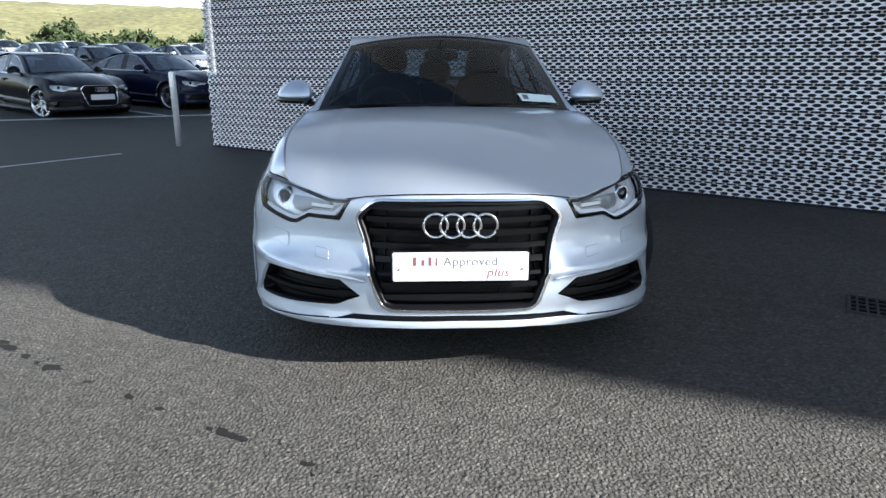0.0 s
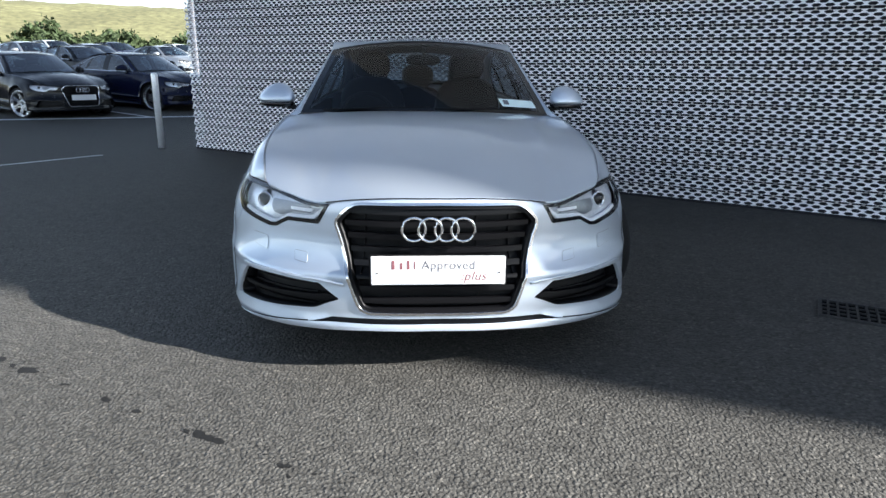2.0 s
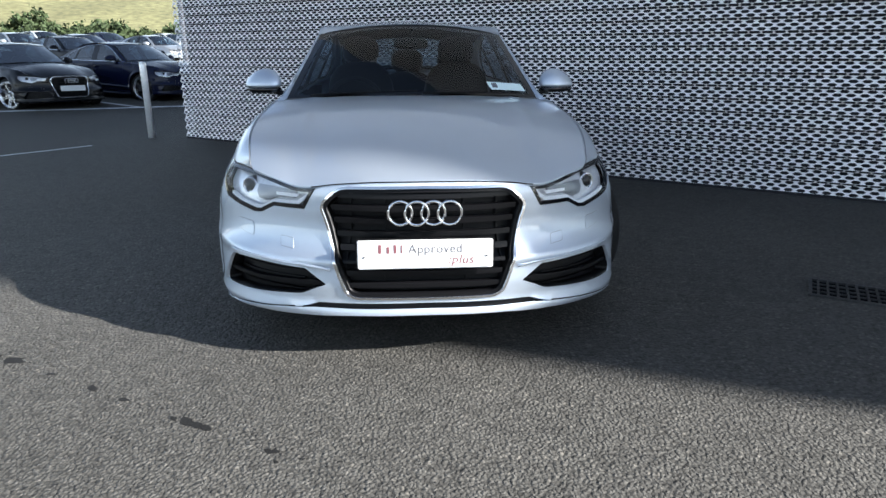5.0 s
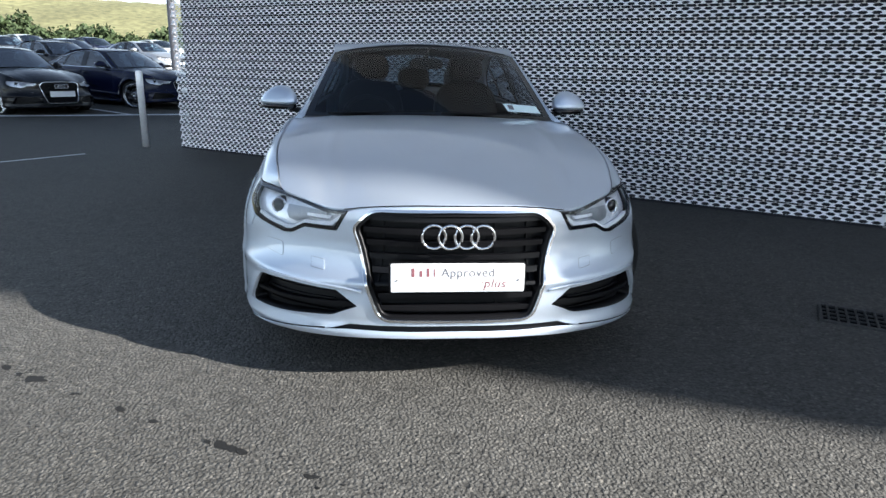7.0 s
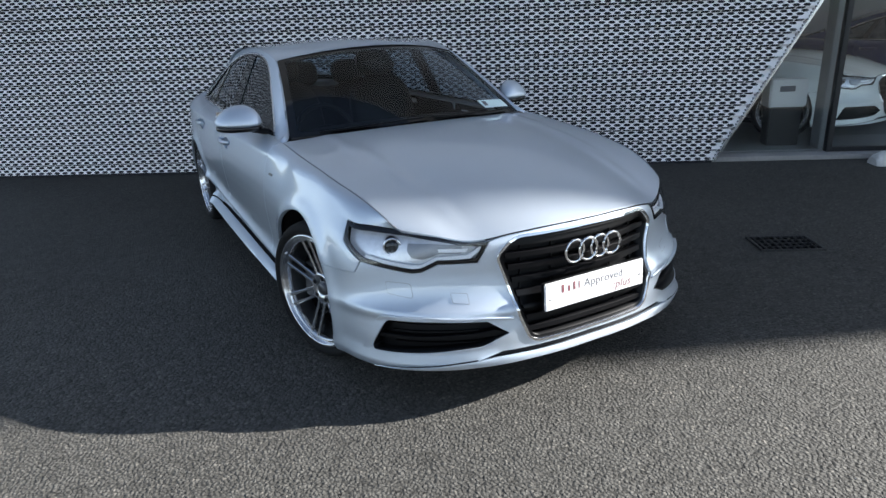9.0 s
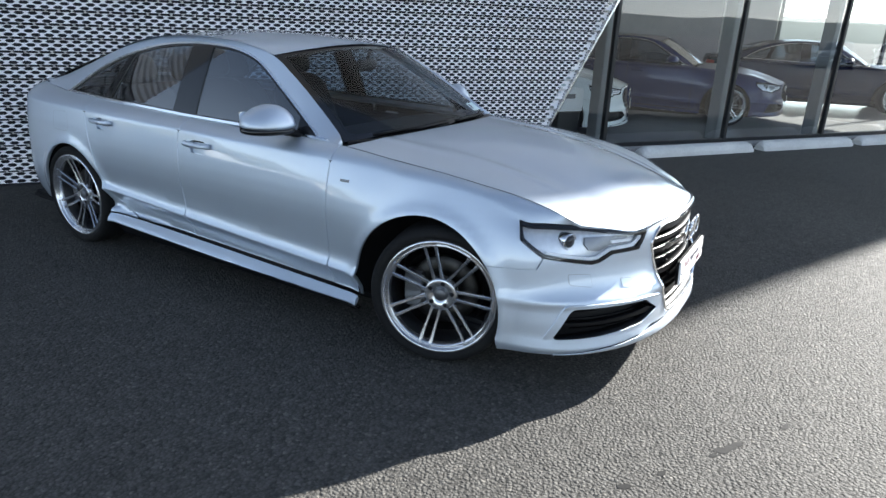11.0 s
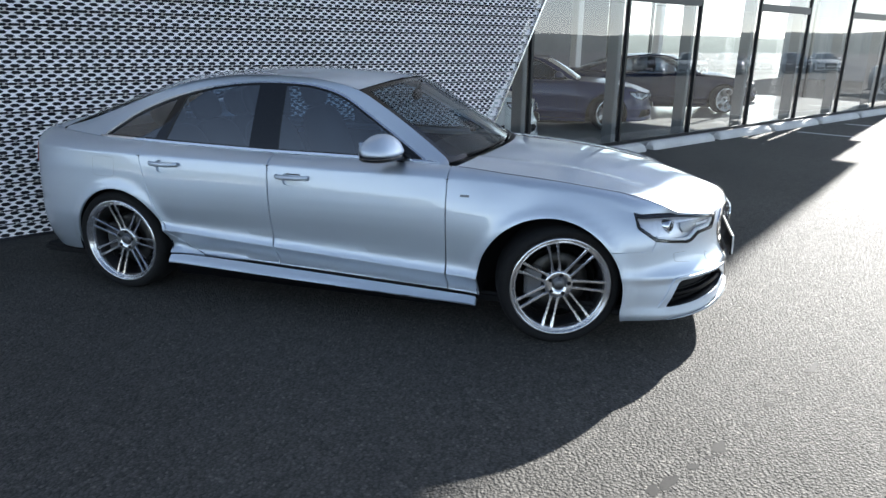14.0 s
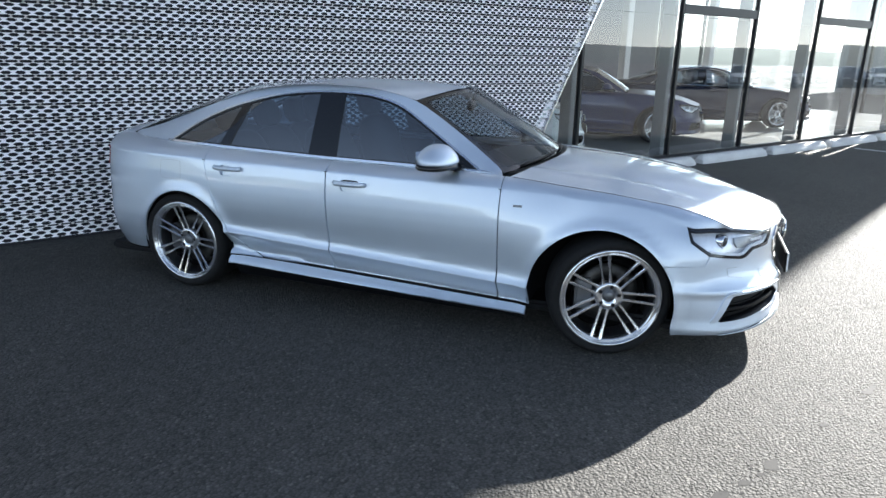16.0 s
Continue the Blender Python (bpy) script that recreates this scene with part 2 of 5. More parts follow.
def sheet(name, loop, surface, mat, parent, holes=(), step=0.03, depth=0.012, out=0.0, flip=False, label="", gap=0.0, lines=()):
    """A piece of a curved skin: the polygon, with holes, laid on surface(a, b) -> point, with turned-in edges."""
    loop = inset(list(loop), gap) if gap else list(loop)
    loops = [split(list(l), step) for l in (loop, *holes)]
    verts, edges = [], []
    for l in loops:
        k = len(verts)
        verts += l
        edges += [(k + i, k + (i + 1) % len(l)) for i in range(len(l))]
    for l in lines:
        d = [q for q in split(list(l), step)[:-1] if True][:sum(max(1, int(math.ceil(math.dist(p, q) / step))) for p, q in zip(l, l[1:]))]
        ok = inside(np.array(d), loop)
        for h in holes:
            ok &= ~inside(np.array(d), h)
        k = len(verts)
        ids = {}
        bd0 = np.array(loops[0])
        for i, p in enumerate(d):
            if ok[i] and ((bd0 - p) ** 2).sum(1).min() > (0.2 * step) ** 2:
                ids[i] = len(verts)
                verts.append(p)
        edges += [(ids[i], ids[i + 1]) for i in ids if i + 1 in ids and math.dist(d[i], d[i + 1]) < 2 * step]
    a = np.array(loop)
    lo, hi = a.min(0), a.max(0)
    g = np.stack(np.meshgrid(np.arange(lo[0] + step * 0.51, hi[0], step), np.arange(lo[1] + step * 0.47, hi[1], step)), -1).reshape(-1, 2)
    if len(g):
        ok = inside(g, loop)
        for h in holes:
            ok &= ~inside(g, h)
        bd = np.array(verts)
        g = g[ok]
        if len(g):
            near = np.array([((bd - p) ** 2).sum(1).min() for p in g])
            g = g[near > (0.35 * step) ** 2]
        verts += [tuple(p) for p in g]
    vs, es, fs, _, _, _ = delaunay_2d_cdt([Vector(v) for v in verts], edges, [], 0, 1e-6)
    vs = np.array([(v.x, v.y) for v in vs])
    tri = np.array([f for f in fs if len(f) == 3])
    mid = vs[tri].mean(1)
    ok = inside(mid, loop)
    for h in holes:
        ok &= ~inside(mid, h)
    tri = tri[ok]
    eps = 2e-3
    pts, nrm = [], []
    for p in vs:
        c = np.array(surface(p[0], p[1]))
        du = np.array(surface(p[0] + eps, p[1])) - np.array(surface(p[0] - eps, p[1]))
        dv = np.array(surface(p[0], p[1] + eps)) - np.array(surface(p[0], p[1] - eps))
        q = np.cross(du, dv)
        q /= np.linalg.norm(q) + 1e-12
        if flip:
            q = -q
        pts.append(c + out * q)
        nrm.append(q)
    pts, nrm = np.array(pts), np.array(nrm)
    if flip:
        tri = tri[:, ::-1]
    # orient all triangles by the wanted normal
    fn = np.cross(pts[tri[:, 1]] - pts[tri[:, 0]], pts[tri[:, 2]] - pts[tri[:, 0]])
    wrong = (fn * nrm[tri].mean(1)).sum(1) < 0
    tri[wrong] = tri[wrong][:, ::-1]
    faces = [tuple(int(i) for i in f) for f in tri]
    P, N = [tuple(p) for p in pts], [tuple(q) for q in nrm]
    if depth:
        count = {}
        for f in faces:
            for i in range(3):
                e = (f[i], f[(i + 1) % 3])
                count[e] = count.get(e, 0) + 1
        for (i, j) in [e for e in count if (e[1], e[0]) not in count]:
            t = pts[j] - pts[i]
            o = np.cross(t, nrm[i])
            o /= np.linalg.norm(o) + 1e-12
            k = len(P)
            rim = o * 0.75 + nrm[i] * 0.66
            P += [tuple(pts[i]), tuple(pts[j]), tuple(pts[j] - depth * nrm[j]), tuple(pts[i] - depth * nrm[i])]
            N += [tuple(rim), tuple(rim), tuple(o), tuple(o)]
            faces.append((k + 1, k, k + 3, k + 2))
    me = bpy.data.meshes.new(name)
    me.from_pydata(P, [], faces)
    me.polygons.foreach_set("use_smooth", [True] * len(me.polygons))
    me.normals_split_custom_set_from_vertices(N)
    me.update()
    return link(name, me, mat, parent, label)


# ---- the saloon's skin: a plan outline at two heights, a profile, a shoulder ----
LOW = [(0, -.035), (.2, -.03), (.386, .0), (.56, .065), (.70, .15), (.80, .245), (.872, .36), (.915, .50), (.932, .68), (.936, .9), (.935, 1.2),
       (.937, 1.6), (.937, 2.2), (.937, 2.8), (.935, 3.4), (.932, 3.9), (.90, 4.3), (.805, 4.54), (.63, 4.71), (.35, 4.81), (0, 4.84)]
MID = [(0, .0), (.19, .015), (.342, .055), (.48, .112), (.605, .182), (.72, .268), (.82, .372), (.896, .50), (.925, .70), (.935, .92), (.937, 1.2),
       (.937, 1.6), (.937, 2.2), (.937, 2.8), (.935, 3.4), (.928, 3.9), (.885, 4.29), (.785, 4.53), (.61, 4.70), (.35, 4.80), (0, 4.83)]
CREASE = [.735, .732, .72, .702, .724, .742, .747, .756, .822, .844, .865, .889, .900, .912, .92, .927, .935, .94, .95, .955, .955]
EDGE = [(0, 0, .735), (.19, .02, .733), (.34, .06, .722), (.48, .12, .705), (.6, .2, .726), (.70, .30, .745), (.738, .43, .80), (.766, .58, .842), (.786, .74, .868),
        (.798, .93, .893), (.806, 1.2, .918), (.805, 1.6, .951), (.80, 2.2, .957), (.805, 2.8, .968), (.80, 3.4, .985), (.775, 3.9, 1.003),
        (.71, 4.28, 1.03), (.62, 4.48, 1.035), (.49, 4.63, 1.03), (.28, 4.73, 1.03), (0, 4.76, 1.03)]
SIDE_PROFILE = [(.10, -.06), (.16, -.03), (.19, -.002), (.204, .010), (.214, .011), (.258, -.036), (.266, -.062), (.30, -.056), (.34, -.032), (.364, -.012), (.373, -.004), (.380, .002), (.40, -.011), (.43, -.021), (.48, -.019), (.54, -.012), (.60, -.005), (.66, -.001), (.72, -.001), (.78, -.006), (.84, -.015), (.90, -.026), (.96, -.04)]
# how far the flank leans in from its widest to the crease
TUCK = [0, 0, 0, 0, .012, .034, .052, .060, .084, .082, .056, .022, .006, 0, 0, 0, 0, 0, 0, 0, 0]
WING_PROFILE = [(.10, -.05), (.17, -.012), (.22, -.004), (.30, -.001), (.42, 0), (.55, 0), (.96, 0)]
TAIL_PROFILE = [(.10, -.16), (.22, -.075), (.30, -.04), (.40, -.015), (.50, 0), (.60, 0), (.72, -.006), (.82, -.014), (.92, -.03)]
NOSE_PROFILE = [(.12, -.05), (.175, -.016), (.20, .004), (.215, .009), (.235, .006), (.26, -.006), (.30, -.006), (.36, -.003), (.405, .002), (.418, .011), (.428, .013), (.445, .004), (.475, -.004), (.52, -.003), (.60, .002), (.66, .0), (.70, -.006), (.76, -.03)]


def spline(table, x):
    """Catmull-Rom through evenly spaced rows."""
    n = len(table) - 1
    x = min(max(x, 0.0), n - 1e-9)
    i = int(x)
    w = x - i
    p = [np.asarray(table[min(max(i + k, 0), n)], float) for k in (-1, 0, 1, 2)]
    if i == 0:
        p[0] = 2 * p[1] - p[2]
        if p[0].ndim and p[0].size >= 2:
            p[0] = p[2] * np.array([-1] + [1] * (p[0].size - 1))
    return 0.5 * ((2 * p[1]) + (p[2] - p[0]) * w + (2 * p[0] - 5 * p[1] + 4 * p[2] - p[3]) * w * w + (3 * p[1] - p[0] - 3 * p[2] + p[3]) * w ** 3)


def ease(a, b, x):
    w = min(max((x - a) / (b - a), 0), 1)
    return w * w * (3 - 2 * w)


def lookup(rows, x):
    if x <= rows[0][0]:
        return rows[0][1]
    for (a, p), (b, q) in zip(rows, rows[1:]):
        if x <= b:
            return p + (q - p) * (x - a) / (b - a)
    return rows[-1][1]


def soft_lookup(rows, x, r=0.008):
    return (lookup(rows, x - r) + 2 * lookup(rows, x) + lookup(rows, x + r)) / 4


_t = np.linspace(0, 20, 801)
_o = np.array([(spline(LOW, t) + spline(MID, t)) / 2 for t in _t])
_len = np.concatenate([[0], np.cumsum(np.linalg.norm(np.diff(_o, axis=0), axis=1))])


def t_of(s):
    return float(np.interp(s, _len, _t))


def s_of(t):
    return float(np.interp(t, _t, _len))


ARCHES = ((.945, .322, .397), (3.757, .330, .369))


def hull(s, z):
    """The lower body at s metres round the outline from the front's middle (negative: the other side), at height z; past the crease, the shoulder."""
    sg = -1.0 if s < 0 else 1.0
    t = t_of(abs(s))
    top = float(spline(CREASE, t))
    over = z - top
    zz = min(z, top)

    def at(h):
        w = ease(0.30, 0.60, h)
        q = (1 - w) * spline(LOW, t) + w * spline(MID, t)
        d = 0.03
        b = [(1 - w) * spline(LOW, t + k) + w * spline(MID, t + k) for k in (-d, d)]
        g = b[1] - b[0]
        g /= np.linalg.norm(g) + 1e-12
        nose = 1 - ease(5.5, 8.5, t)
        tail = ease(14.0, 14.6, t)
        e = ease(.265, .36, h)
        hs = h - ((.052 * (q[1] - 1.51) - .027) * e + .036 * (q[1] - 2.3) * (1 - e)) * (1 - ease(.45, .62, h))
        doors = ease(9.6, 10.25, t)
        flank = (1 - tail) * (doors * soft_lookup(SIDE_PROFILE, hs, .005) + (1 - doors) * soft_lookup(WING_PROFILE, h)) + tail * soft_lookup(TAIL_PROFILE, h)
        off = nose * soft_lookup(NOSE_PROFILE, h) + (1 - nose) * flank
        off -= float(spline(TUCK, t)) * max(0.0, (h - .56) / (top - .56)) ** 1.7
        for cy, cz, r in ARCHES:
            k = math.hypot(q[1] - cy, h - cz) - r
            if abs(k) < .2 and 6.5 < t < 17:
                off += .016 * math.exp(-(k / .042) ** 2)
        return q + off * np.array([g[1], -g[0]])
    q = at(zz)
    if over <= 0:
        return (-sg * q[0], q[1], zz)
    w = min(over / 0.10, 1.2)
    edge = spline(EDGE, t)
    p0 = np.array([q[0], q[1], top])
    h = edge[2] - top
    ctrl = np.array([p0[0] + (edge[0] - p0[0]) * 0.30, p0[1] + (edge[1] - p0[1]) * 0.30, top + h * 0.74])
    r = (1 - w) ** 2 * p0 + 2 * w * (1 - w) * ctrl + w * w * edge
    return (-sg * r[0], r[1], r[2])


def fx(x, z):
    """The hull's (s, z) at half width x on the front."""
    a, b = 0.0, s_of(8.8)
    for _ in range(30):
        m = (a + b) / 2
        if -hull(m, z)[0] < x:
            a = m
        else:
            b = m
    return (a, z)


def sy(y, z):
    """The hull's (s, z) at length y on the side."""
    a, b = s_of(4.0), s_of(17.6)
    for _ in range(30):
        m = (a + b) / 2
        if hull(m, z)[1] < y:
            a = m
        else:
            b = m
    return (a, z)


RAIL = [(.765, 1.53, .952), (.722, 1.68, 1.055), (.682, 1.84, 1.158), (.643, 2.0, 1.252), (.61, 2.16, 1.332), (.592, 2.38, 1.385), (.583, 2.62, 1.406), (.58, 2.86, 1.408),
        (.583, 3.10, 1.393), (.592, 3.36, 1.352), (.605, 3.62, 1.278), (.622, 3.88, 1.188), (.645, 4.14, 1.10), (.672, 4.36, 1.04)]


def rail_y(y):
    a, b = 0.0, len(RAIL) - 1.0
    for _ in range(24):
        m = (a + b) / 2
        if spline_plain(RAIL, m)[1] < y:
            a = m
        else:
            b = m
    return spline_plain(RAIL, a)


def spline_plain(table, x):
    n = len(table) - 1
    x = min(max(x, 0.0), n - 1e-9)
    i = int(x)
    w = x - i
    p = [np.asarray(table[min(max(i + k, 0), n)], float) for k in (-1, 0, 1, 2)]
    if i == 0:
        p[0] = 2 * p[1] - p[2]
    if i == n - 1:
        p[3] = 2 * p[2] - p[1]
    return 0.5 * ((2 * p[1]) + (p[2] - p[0]) * w + (2 * p[0] - 5 * p[1] + 4 * p[2] - p[3]) * w * w + (3 * p[1] - p[0] - 3 * p[2] + p[3]) * w ** 3)


_belt_y = np.array([e[1] for e in EDGE[9:18]])


def belt(y):
    return (float(np.interp(y, _belt_y, [e[0] for e in EDGE[9:18]])), float(np.interp(y, _belt_y, [e[2] for e in EDGE[9:18]])))


def cabin(y, z, side=-1):
    """The cabin's flank at length y and height z."""
    r = rail_y(min(max(y, 1.535), 4.36))
    bx, bz = belt(y)
    w = (z - bz) / max(r[2] - bz, 0.03)
    if w > 1.6:
        w = 1.6
    x = bx + (r[0] - bx) * w + 0.035 * w * (1 - w) * min(1.0, max(r[2] - bz, 0) / 0.3)
    return (side * x, y, z)


def crease(t):
    return float(spline(CREASE, t))


CREASE_LINE = [(s_of(t), float(spline(CREASE, t))) for t in np.linspace(5.1, 19.9, 120)]


def fold_height(y, c):
    """The height at length y of the line that lies at c on the doors' profile."""
    h = c
    for _ in range(12):
        e = ease(.265, .36, h)
        h = c + ((.052 * (y - 1.51) - .027) * e + .036 * (y - 2.3) * (1 - e)) * (1 - ease(.45, .62, h))
    return h


FOLDS = [[(s, z + k) for s, z in CREASE_LINE] for k in (0.0, -.013, .009)]
FOLDS += [[(s_of(t), fold_height(float(spline(LOW, t)[1]), c)) for t in np.linspace(9.5, 15.2, 60)] for c in (.204, .215, .236, .300, .320, .340, .355, .367, .374, .380, .387, .400, .430)]


def both(loop):
    """Closes a half loop, given from the middle round to the middle, with its mirror image."""
    return list(loop) + [(-s, z) for s, z in loop[::-1] if abs(s) > 1e-6]


def bonnet_skin(a, b):
    u, v = max(-1.05, min(1.05, a / 0.72)), b / 1.3
    k = abs(u)

    def front(w):
        t = 5 * min(abs(w), 1.0)
        p = hull(s_of(t), crease(t))
        return np.array([-p[0] * (1 if w >= 0 else -1), p[1], p[2]])
    f, c = front(u), np.array([.80 * u, 1.36 + .195 * u * u, .985 - .033 * u * u])
    p = (1 - v) * f + v * c
    side = spline(EDGE, 5 + 5.85 * min(max(v, 0), 1))
    f1 = front(1.0)
    lin = (1 - v) * f1 + v * np.array([.80, 1.555, .952])
    d = (side - lin) * min(k, 1) ** 3
    p += np.array([math.copysign(d[0], u), d[1], d[2]])
    vv = min(max(v, 0), 1)
    rise = .25 * (1 - (1 - vv) ** 2.3) - .25 * vv
    p[2] += rise * (1 - min(k, 1) ** 2.6)
    p[2] += .007 * math.exp(-((k - .60 - .12 * vv) / .045) ** 2) * ease(0, .25, vv) * (1 - .3 * vv)
    return tuple(p)


def screen_skin(a, b):
    u, v = a / .68, b / .75
    c = np.array([.757 * u, 1.385 + .165 * u * u, .985 - .028 * u * u])
    h = np.array([.607 * u, 2.02 + .135 * u * u, 1.392 - .056 * u * u])
    p = (1 - v) * c + v * h
    p += 4 * v * (1 - v) * .018 * np.array([0, -.5, .85]) * (1 - .5 * u * u)
    return tuple(p)


def roof_skin(a, b):
    u, v = a / .6, b / 1.55
    h = np.array([.607 * u, 2.02 + .135 * u * u, 1.392 - .056 * u * u])
    r = np.array([.605 * u, 3.60 + .04 * u * u, 1.385 - .112 * u * u])
    p = (1 - v) * h + v * r
    vv = min(max(v, 0), 1)
    side = rail_y(2.155 + 1.485 * vv)
    lin = (1 - vv) * np.array([.607, 2.155, 1.336]) + vv * np.array([.605, 3.64, 1.273])
    k = min(abs(u), 1.0)
    d = (side - lin) * k ** 3
    p += np.array([math.copysign(d[0], u), d[1], d[2]])
    p[2] += (1 - k ** 3) * 4 * vv * (1 - vv) * .052
    return tuple(p)


def rear_skin(a, b):
    u, v = a / .64, b / .85
    r = np.array([.605 * u, 3.60 + .04 * u * u, 1.385 - .112 * u * u])
    c = np.array([.672 * u, 4.44 - .08 * u * u, 1.075 - .035 * u * u])
    p = (1 - v) * r + v * c
    p[2] += 4 * v * (1 - v) * .03 * (1 - .6 * u * u)
    return tuple(p)


def boot_skin(a, b):
    u, v = a / .66, b / .4
    c = np.array([.672 * u, 4.44 - .08 * u * u, 1.075 - .035 * u * u])
    e = np.array([.60 * u, 4.77 - .25 * u * u, 1.045 - .012 * u * u])
    p = (1 - v) * c + v * e
    p[2] += 4 * v * (1 - v) * .012
    return tuple(p)


FRONT_HUB, REAR_HUB, TYRE_R = .912, 3.79, .338


def arch(cy, r, z0, z1, forward):
    """Points of a wheel arch's edge from height z0 to z1 on its front or rear half."""
    c = .322 if cy < 2 else .330
    a0, a1 = (math.asin(max(-.4, min(1.0, (z - c) / r))) for z in (z0, z1))
    return [(cy + (-1 if forward else 1) * r * math.cos(a0 + (a1 - a0) * k / 14), c + r * math.sin(a0 + (a1 - a0) * k / 14)) for k in range(15)]


LAMP = [(.426, .699), (.472, .622), (.605, .620), (.66, .588), (.692, .583), (.772, .600), (.836, .618), (.864, .685), (.855, .738)]
FOG = [(.802, .408), (.475, .398), (.440, .372), (.388, .337), (.445, .314), (.49, .290), (.70, .270), (.852, .262)]


def lamp_loop():
    top = [(s_of(t), crease(t) - .003) for t in np.linspace(7.08, 2.62, 14)]
    return [fx(*p) for p in LAMP[1:-1]] + top


def make_wheel(parent, side, front, steer=0.0):
    """side -1: the car's right. The wheel's outer face looks along its own -x."""
    bm = bmesh.new()
    lathe(bm, [(-.098, .268), (-.110, .277), (-.124, .292), (-.128, .305), (-.118, .322), (-.10, .333), (-.07, .3375), (0, .338), (.07, .3375), (.10, .333),
               (.122, .315), (.126, .29), (.11, .262)], 64)
    wheel = part("wheel", bm, RUBBER, parent, "low-profile black tyre on a silver alloy wheel", True)
    wheel.matrix_local = pose(side * .792, FRONT_HUB if front else REAR_HUB, TYRE_R - .004, 0, 0, (180 if side > 0 else 0) + steer)
    bm = bmesh.new()
    lathe(bm, [(-.080, .236), (-.098, .239), (-.107, .243), (-.108, .250), (-.101, .253), (-.102, .257), (-.119, .259), (-.123, .264), (-.122, .271), (-.117, .2765), (-.104, .277)], 72)
    part("rim", bm, RIM, wheel, "polished silver rim lip", True)
    # the barrel is silver; its shade is put into the darker colour
    bm = bmesh.new()
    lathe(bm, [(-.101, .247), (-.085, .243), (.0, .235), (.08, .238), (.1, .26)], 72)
    part("barrel", bm, DARKRIM, wheel, "silver rim barrel with its shade in the grey colour", True)
    bm = bmesh.new()
    lathe(bm, [(-.03, .20), (.06, .225), (.07, .02)], 48)
    part("barrel_back", bm, TRIM, wheel, "", True)
    bm = bmesh.new()
    lathe(bm, [(.0, .075), (-.012, .08), (-.012, .168), (0.0, .172), (.012, .168), (.012, .075)], 48)
    part("brake_disc", bm, STEEL, wheel, "grey steel brake disc", True)
    bm = bmesh.new()
    box(bm, -.045, .03, .09, .185, -.09, .09, .012)
    part("brake_caliper", bm, DARKRIM, wheel, "")

    def dish(r):
        w = (r - .05) / .20
        return -.072 - .036 * w ** 1.5
    for k in range(7):
        bm = bmesh.new()
        turn = Matrix.Rotation(2 * math.pi * k / 7 - .205, 4, "X")
        for sgn in (-1, 1):
            rows = []
            for j in range(9):
                r = .055 + (.262 - .055) * j / 8
                mid = sgn * (.0185 + .0075 * (j / 8))
                half = .0092 - .0020 * math.sin(math.pi * min(1, j / 7))
                x = dish(r)
                rows.append([bm.verts.new(turn @ Vector(p)) for p in ((x + .028, mid - half * .8, r), (x + .004, mid - half, r), (x, mid - half * .6, r), (x, mid + half * .6, r),
                                                                      (x + .004, mid + half, r), (x + .028, mid + half * .8, r))])
            for q, w in zip(rows, rows[1:]):
                for i in range(6):
                    bm.faces.new((q[i], q[(i + 1) % 6], w[(i + 1) % 6], w[i]))
            bm.faces.new(rows[-1])
            bm.faces.new(rows[0][::-1])
        box(bm, dish(.262) - .006, dish(.262) + .02, -.036, .036, .250, .268, .004, turn)
        part("spoke", bm, RIM, wheel)
    bm = bmesh.new()
    lathe(bm, [(-.060, .0001), (-.060, .026), (-.073, .032), (-.0765, .060), (-.0765, .070), (-.072, .080), (-.04, .083)], 42)
    part("hub", bm, RIM, wheel, "", True)
    bm = bmesh.new()
    lathe(bm, [(-.083, .0001), (-.082, .022), (-.078, .029), (-.06, .030)], 32)
    part("centre_cap", bm, DARKRIM, wheel, "grey centre cap", True)
    for k in range(5):
        bm = bmesh.new()
        a = 2 * math.pi * k / 5 + .5
        lathe(bm, [(-.0785, .0001), (-.0785, .0095), (-.075, .0115)], 14)
        bmesh.ops.translate(bm, verts=bm.verts, vec=(0, .056 * math.cos(a), .056 * math.sin(a)))
        part("wheel_bolt", bm, TRIM, wheel)
    for o in wheel.children:
        if o.name.startswith(("rim", "spoke")):
            o.scale = (1, 1.018, 1.018)
    return wheel


def blob(bm, center, size, power=2.6, segs=24, rings=14, m=None, shape=None):
    """A rounded solid: a super-ellipsoid, bent by shape if given."""
    vs = []
    f = lambda q: math.copysign(abs(q) ** (2 / power), q)
    grid = []
    for i in range(rings + 1):
        ph = -math.pi / 2 + math.pi * i / rings
        row = []
        for k in range(segs):
            th = 2 * math.pi * k / segs
            p = Vector((f(math.cos(ph)) * f(math.cos(th)) * size[0], f(math.cos(ph)) * f(math.sin(th)) * size[1], f(math.sin(ph)) * size[2]))
            if shape:
                p = shape(p)
            p = (m @ p if m else p) + Vector(center)
            row.append(bm.verts.new(p))
        grid.append(row)
    for a, b in zip(grid, grid[1:]):
        for k in range(segs):
            bm.faces.new((a[k], a[(k + 1) % segs], b[(k + 1) % segs], b[k]))
    bmesh.ops.remove_doubles(bm, verts=bm.verts, dist=1e-5)
    return bm


def words(name, text, height, mat, parent, m, shear=0.0, spacing=1.0):
    """Raised lettering in the built-in font."""
    cu = bpy.data.curves.new(name, "FONT")
    cu.body, cu.size, cu.extrude, cu.shear, cu.space_character = text, height, 0.0006, shear, spacing
    ob = bpy.data.objects.new(name, cu)
    scene.collection.objects.link(ob)
    me = bpy.data.meshes.new_from_object(ob)
    bpy.data.objects.remove(ob)
    me.name = name
    me.materials.clear()
    r = link(name, me, mat, parent)
    r.matrix_local = m
    return r


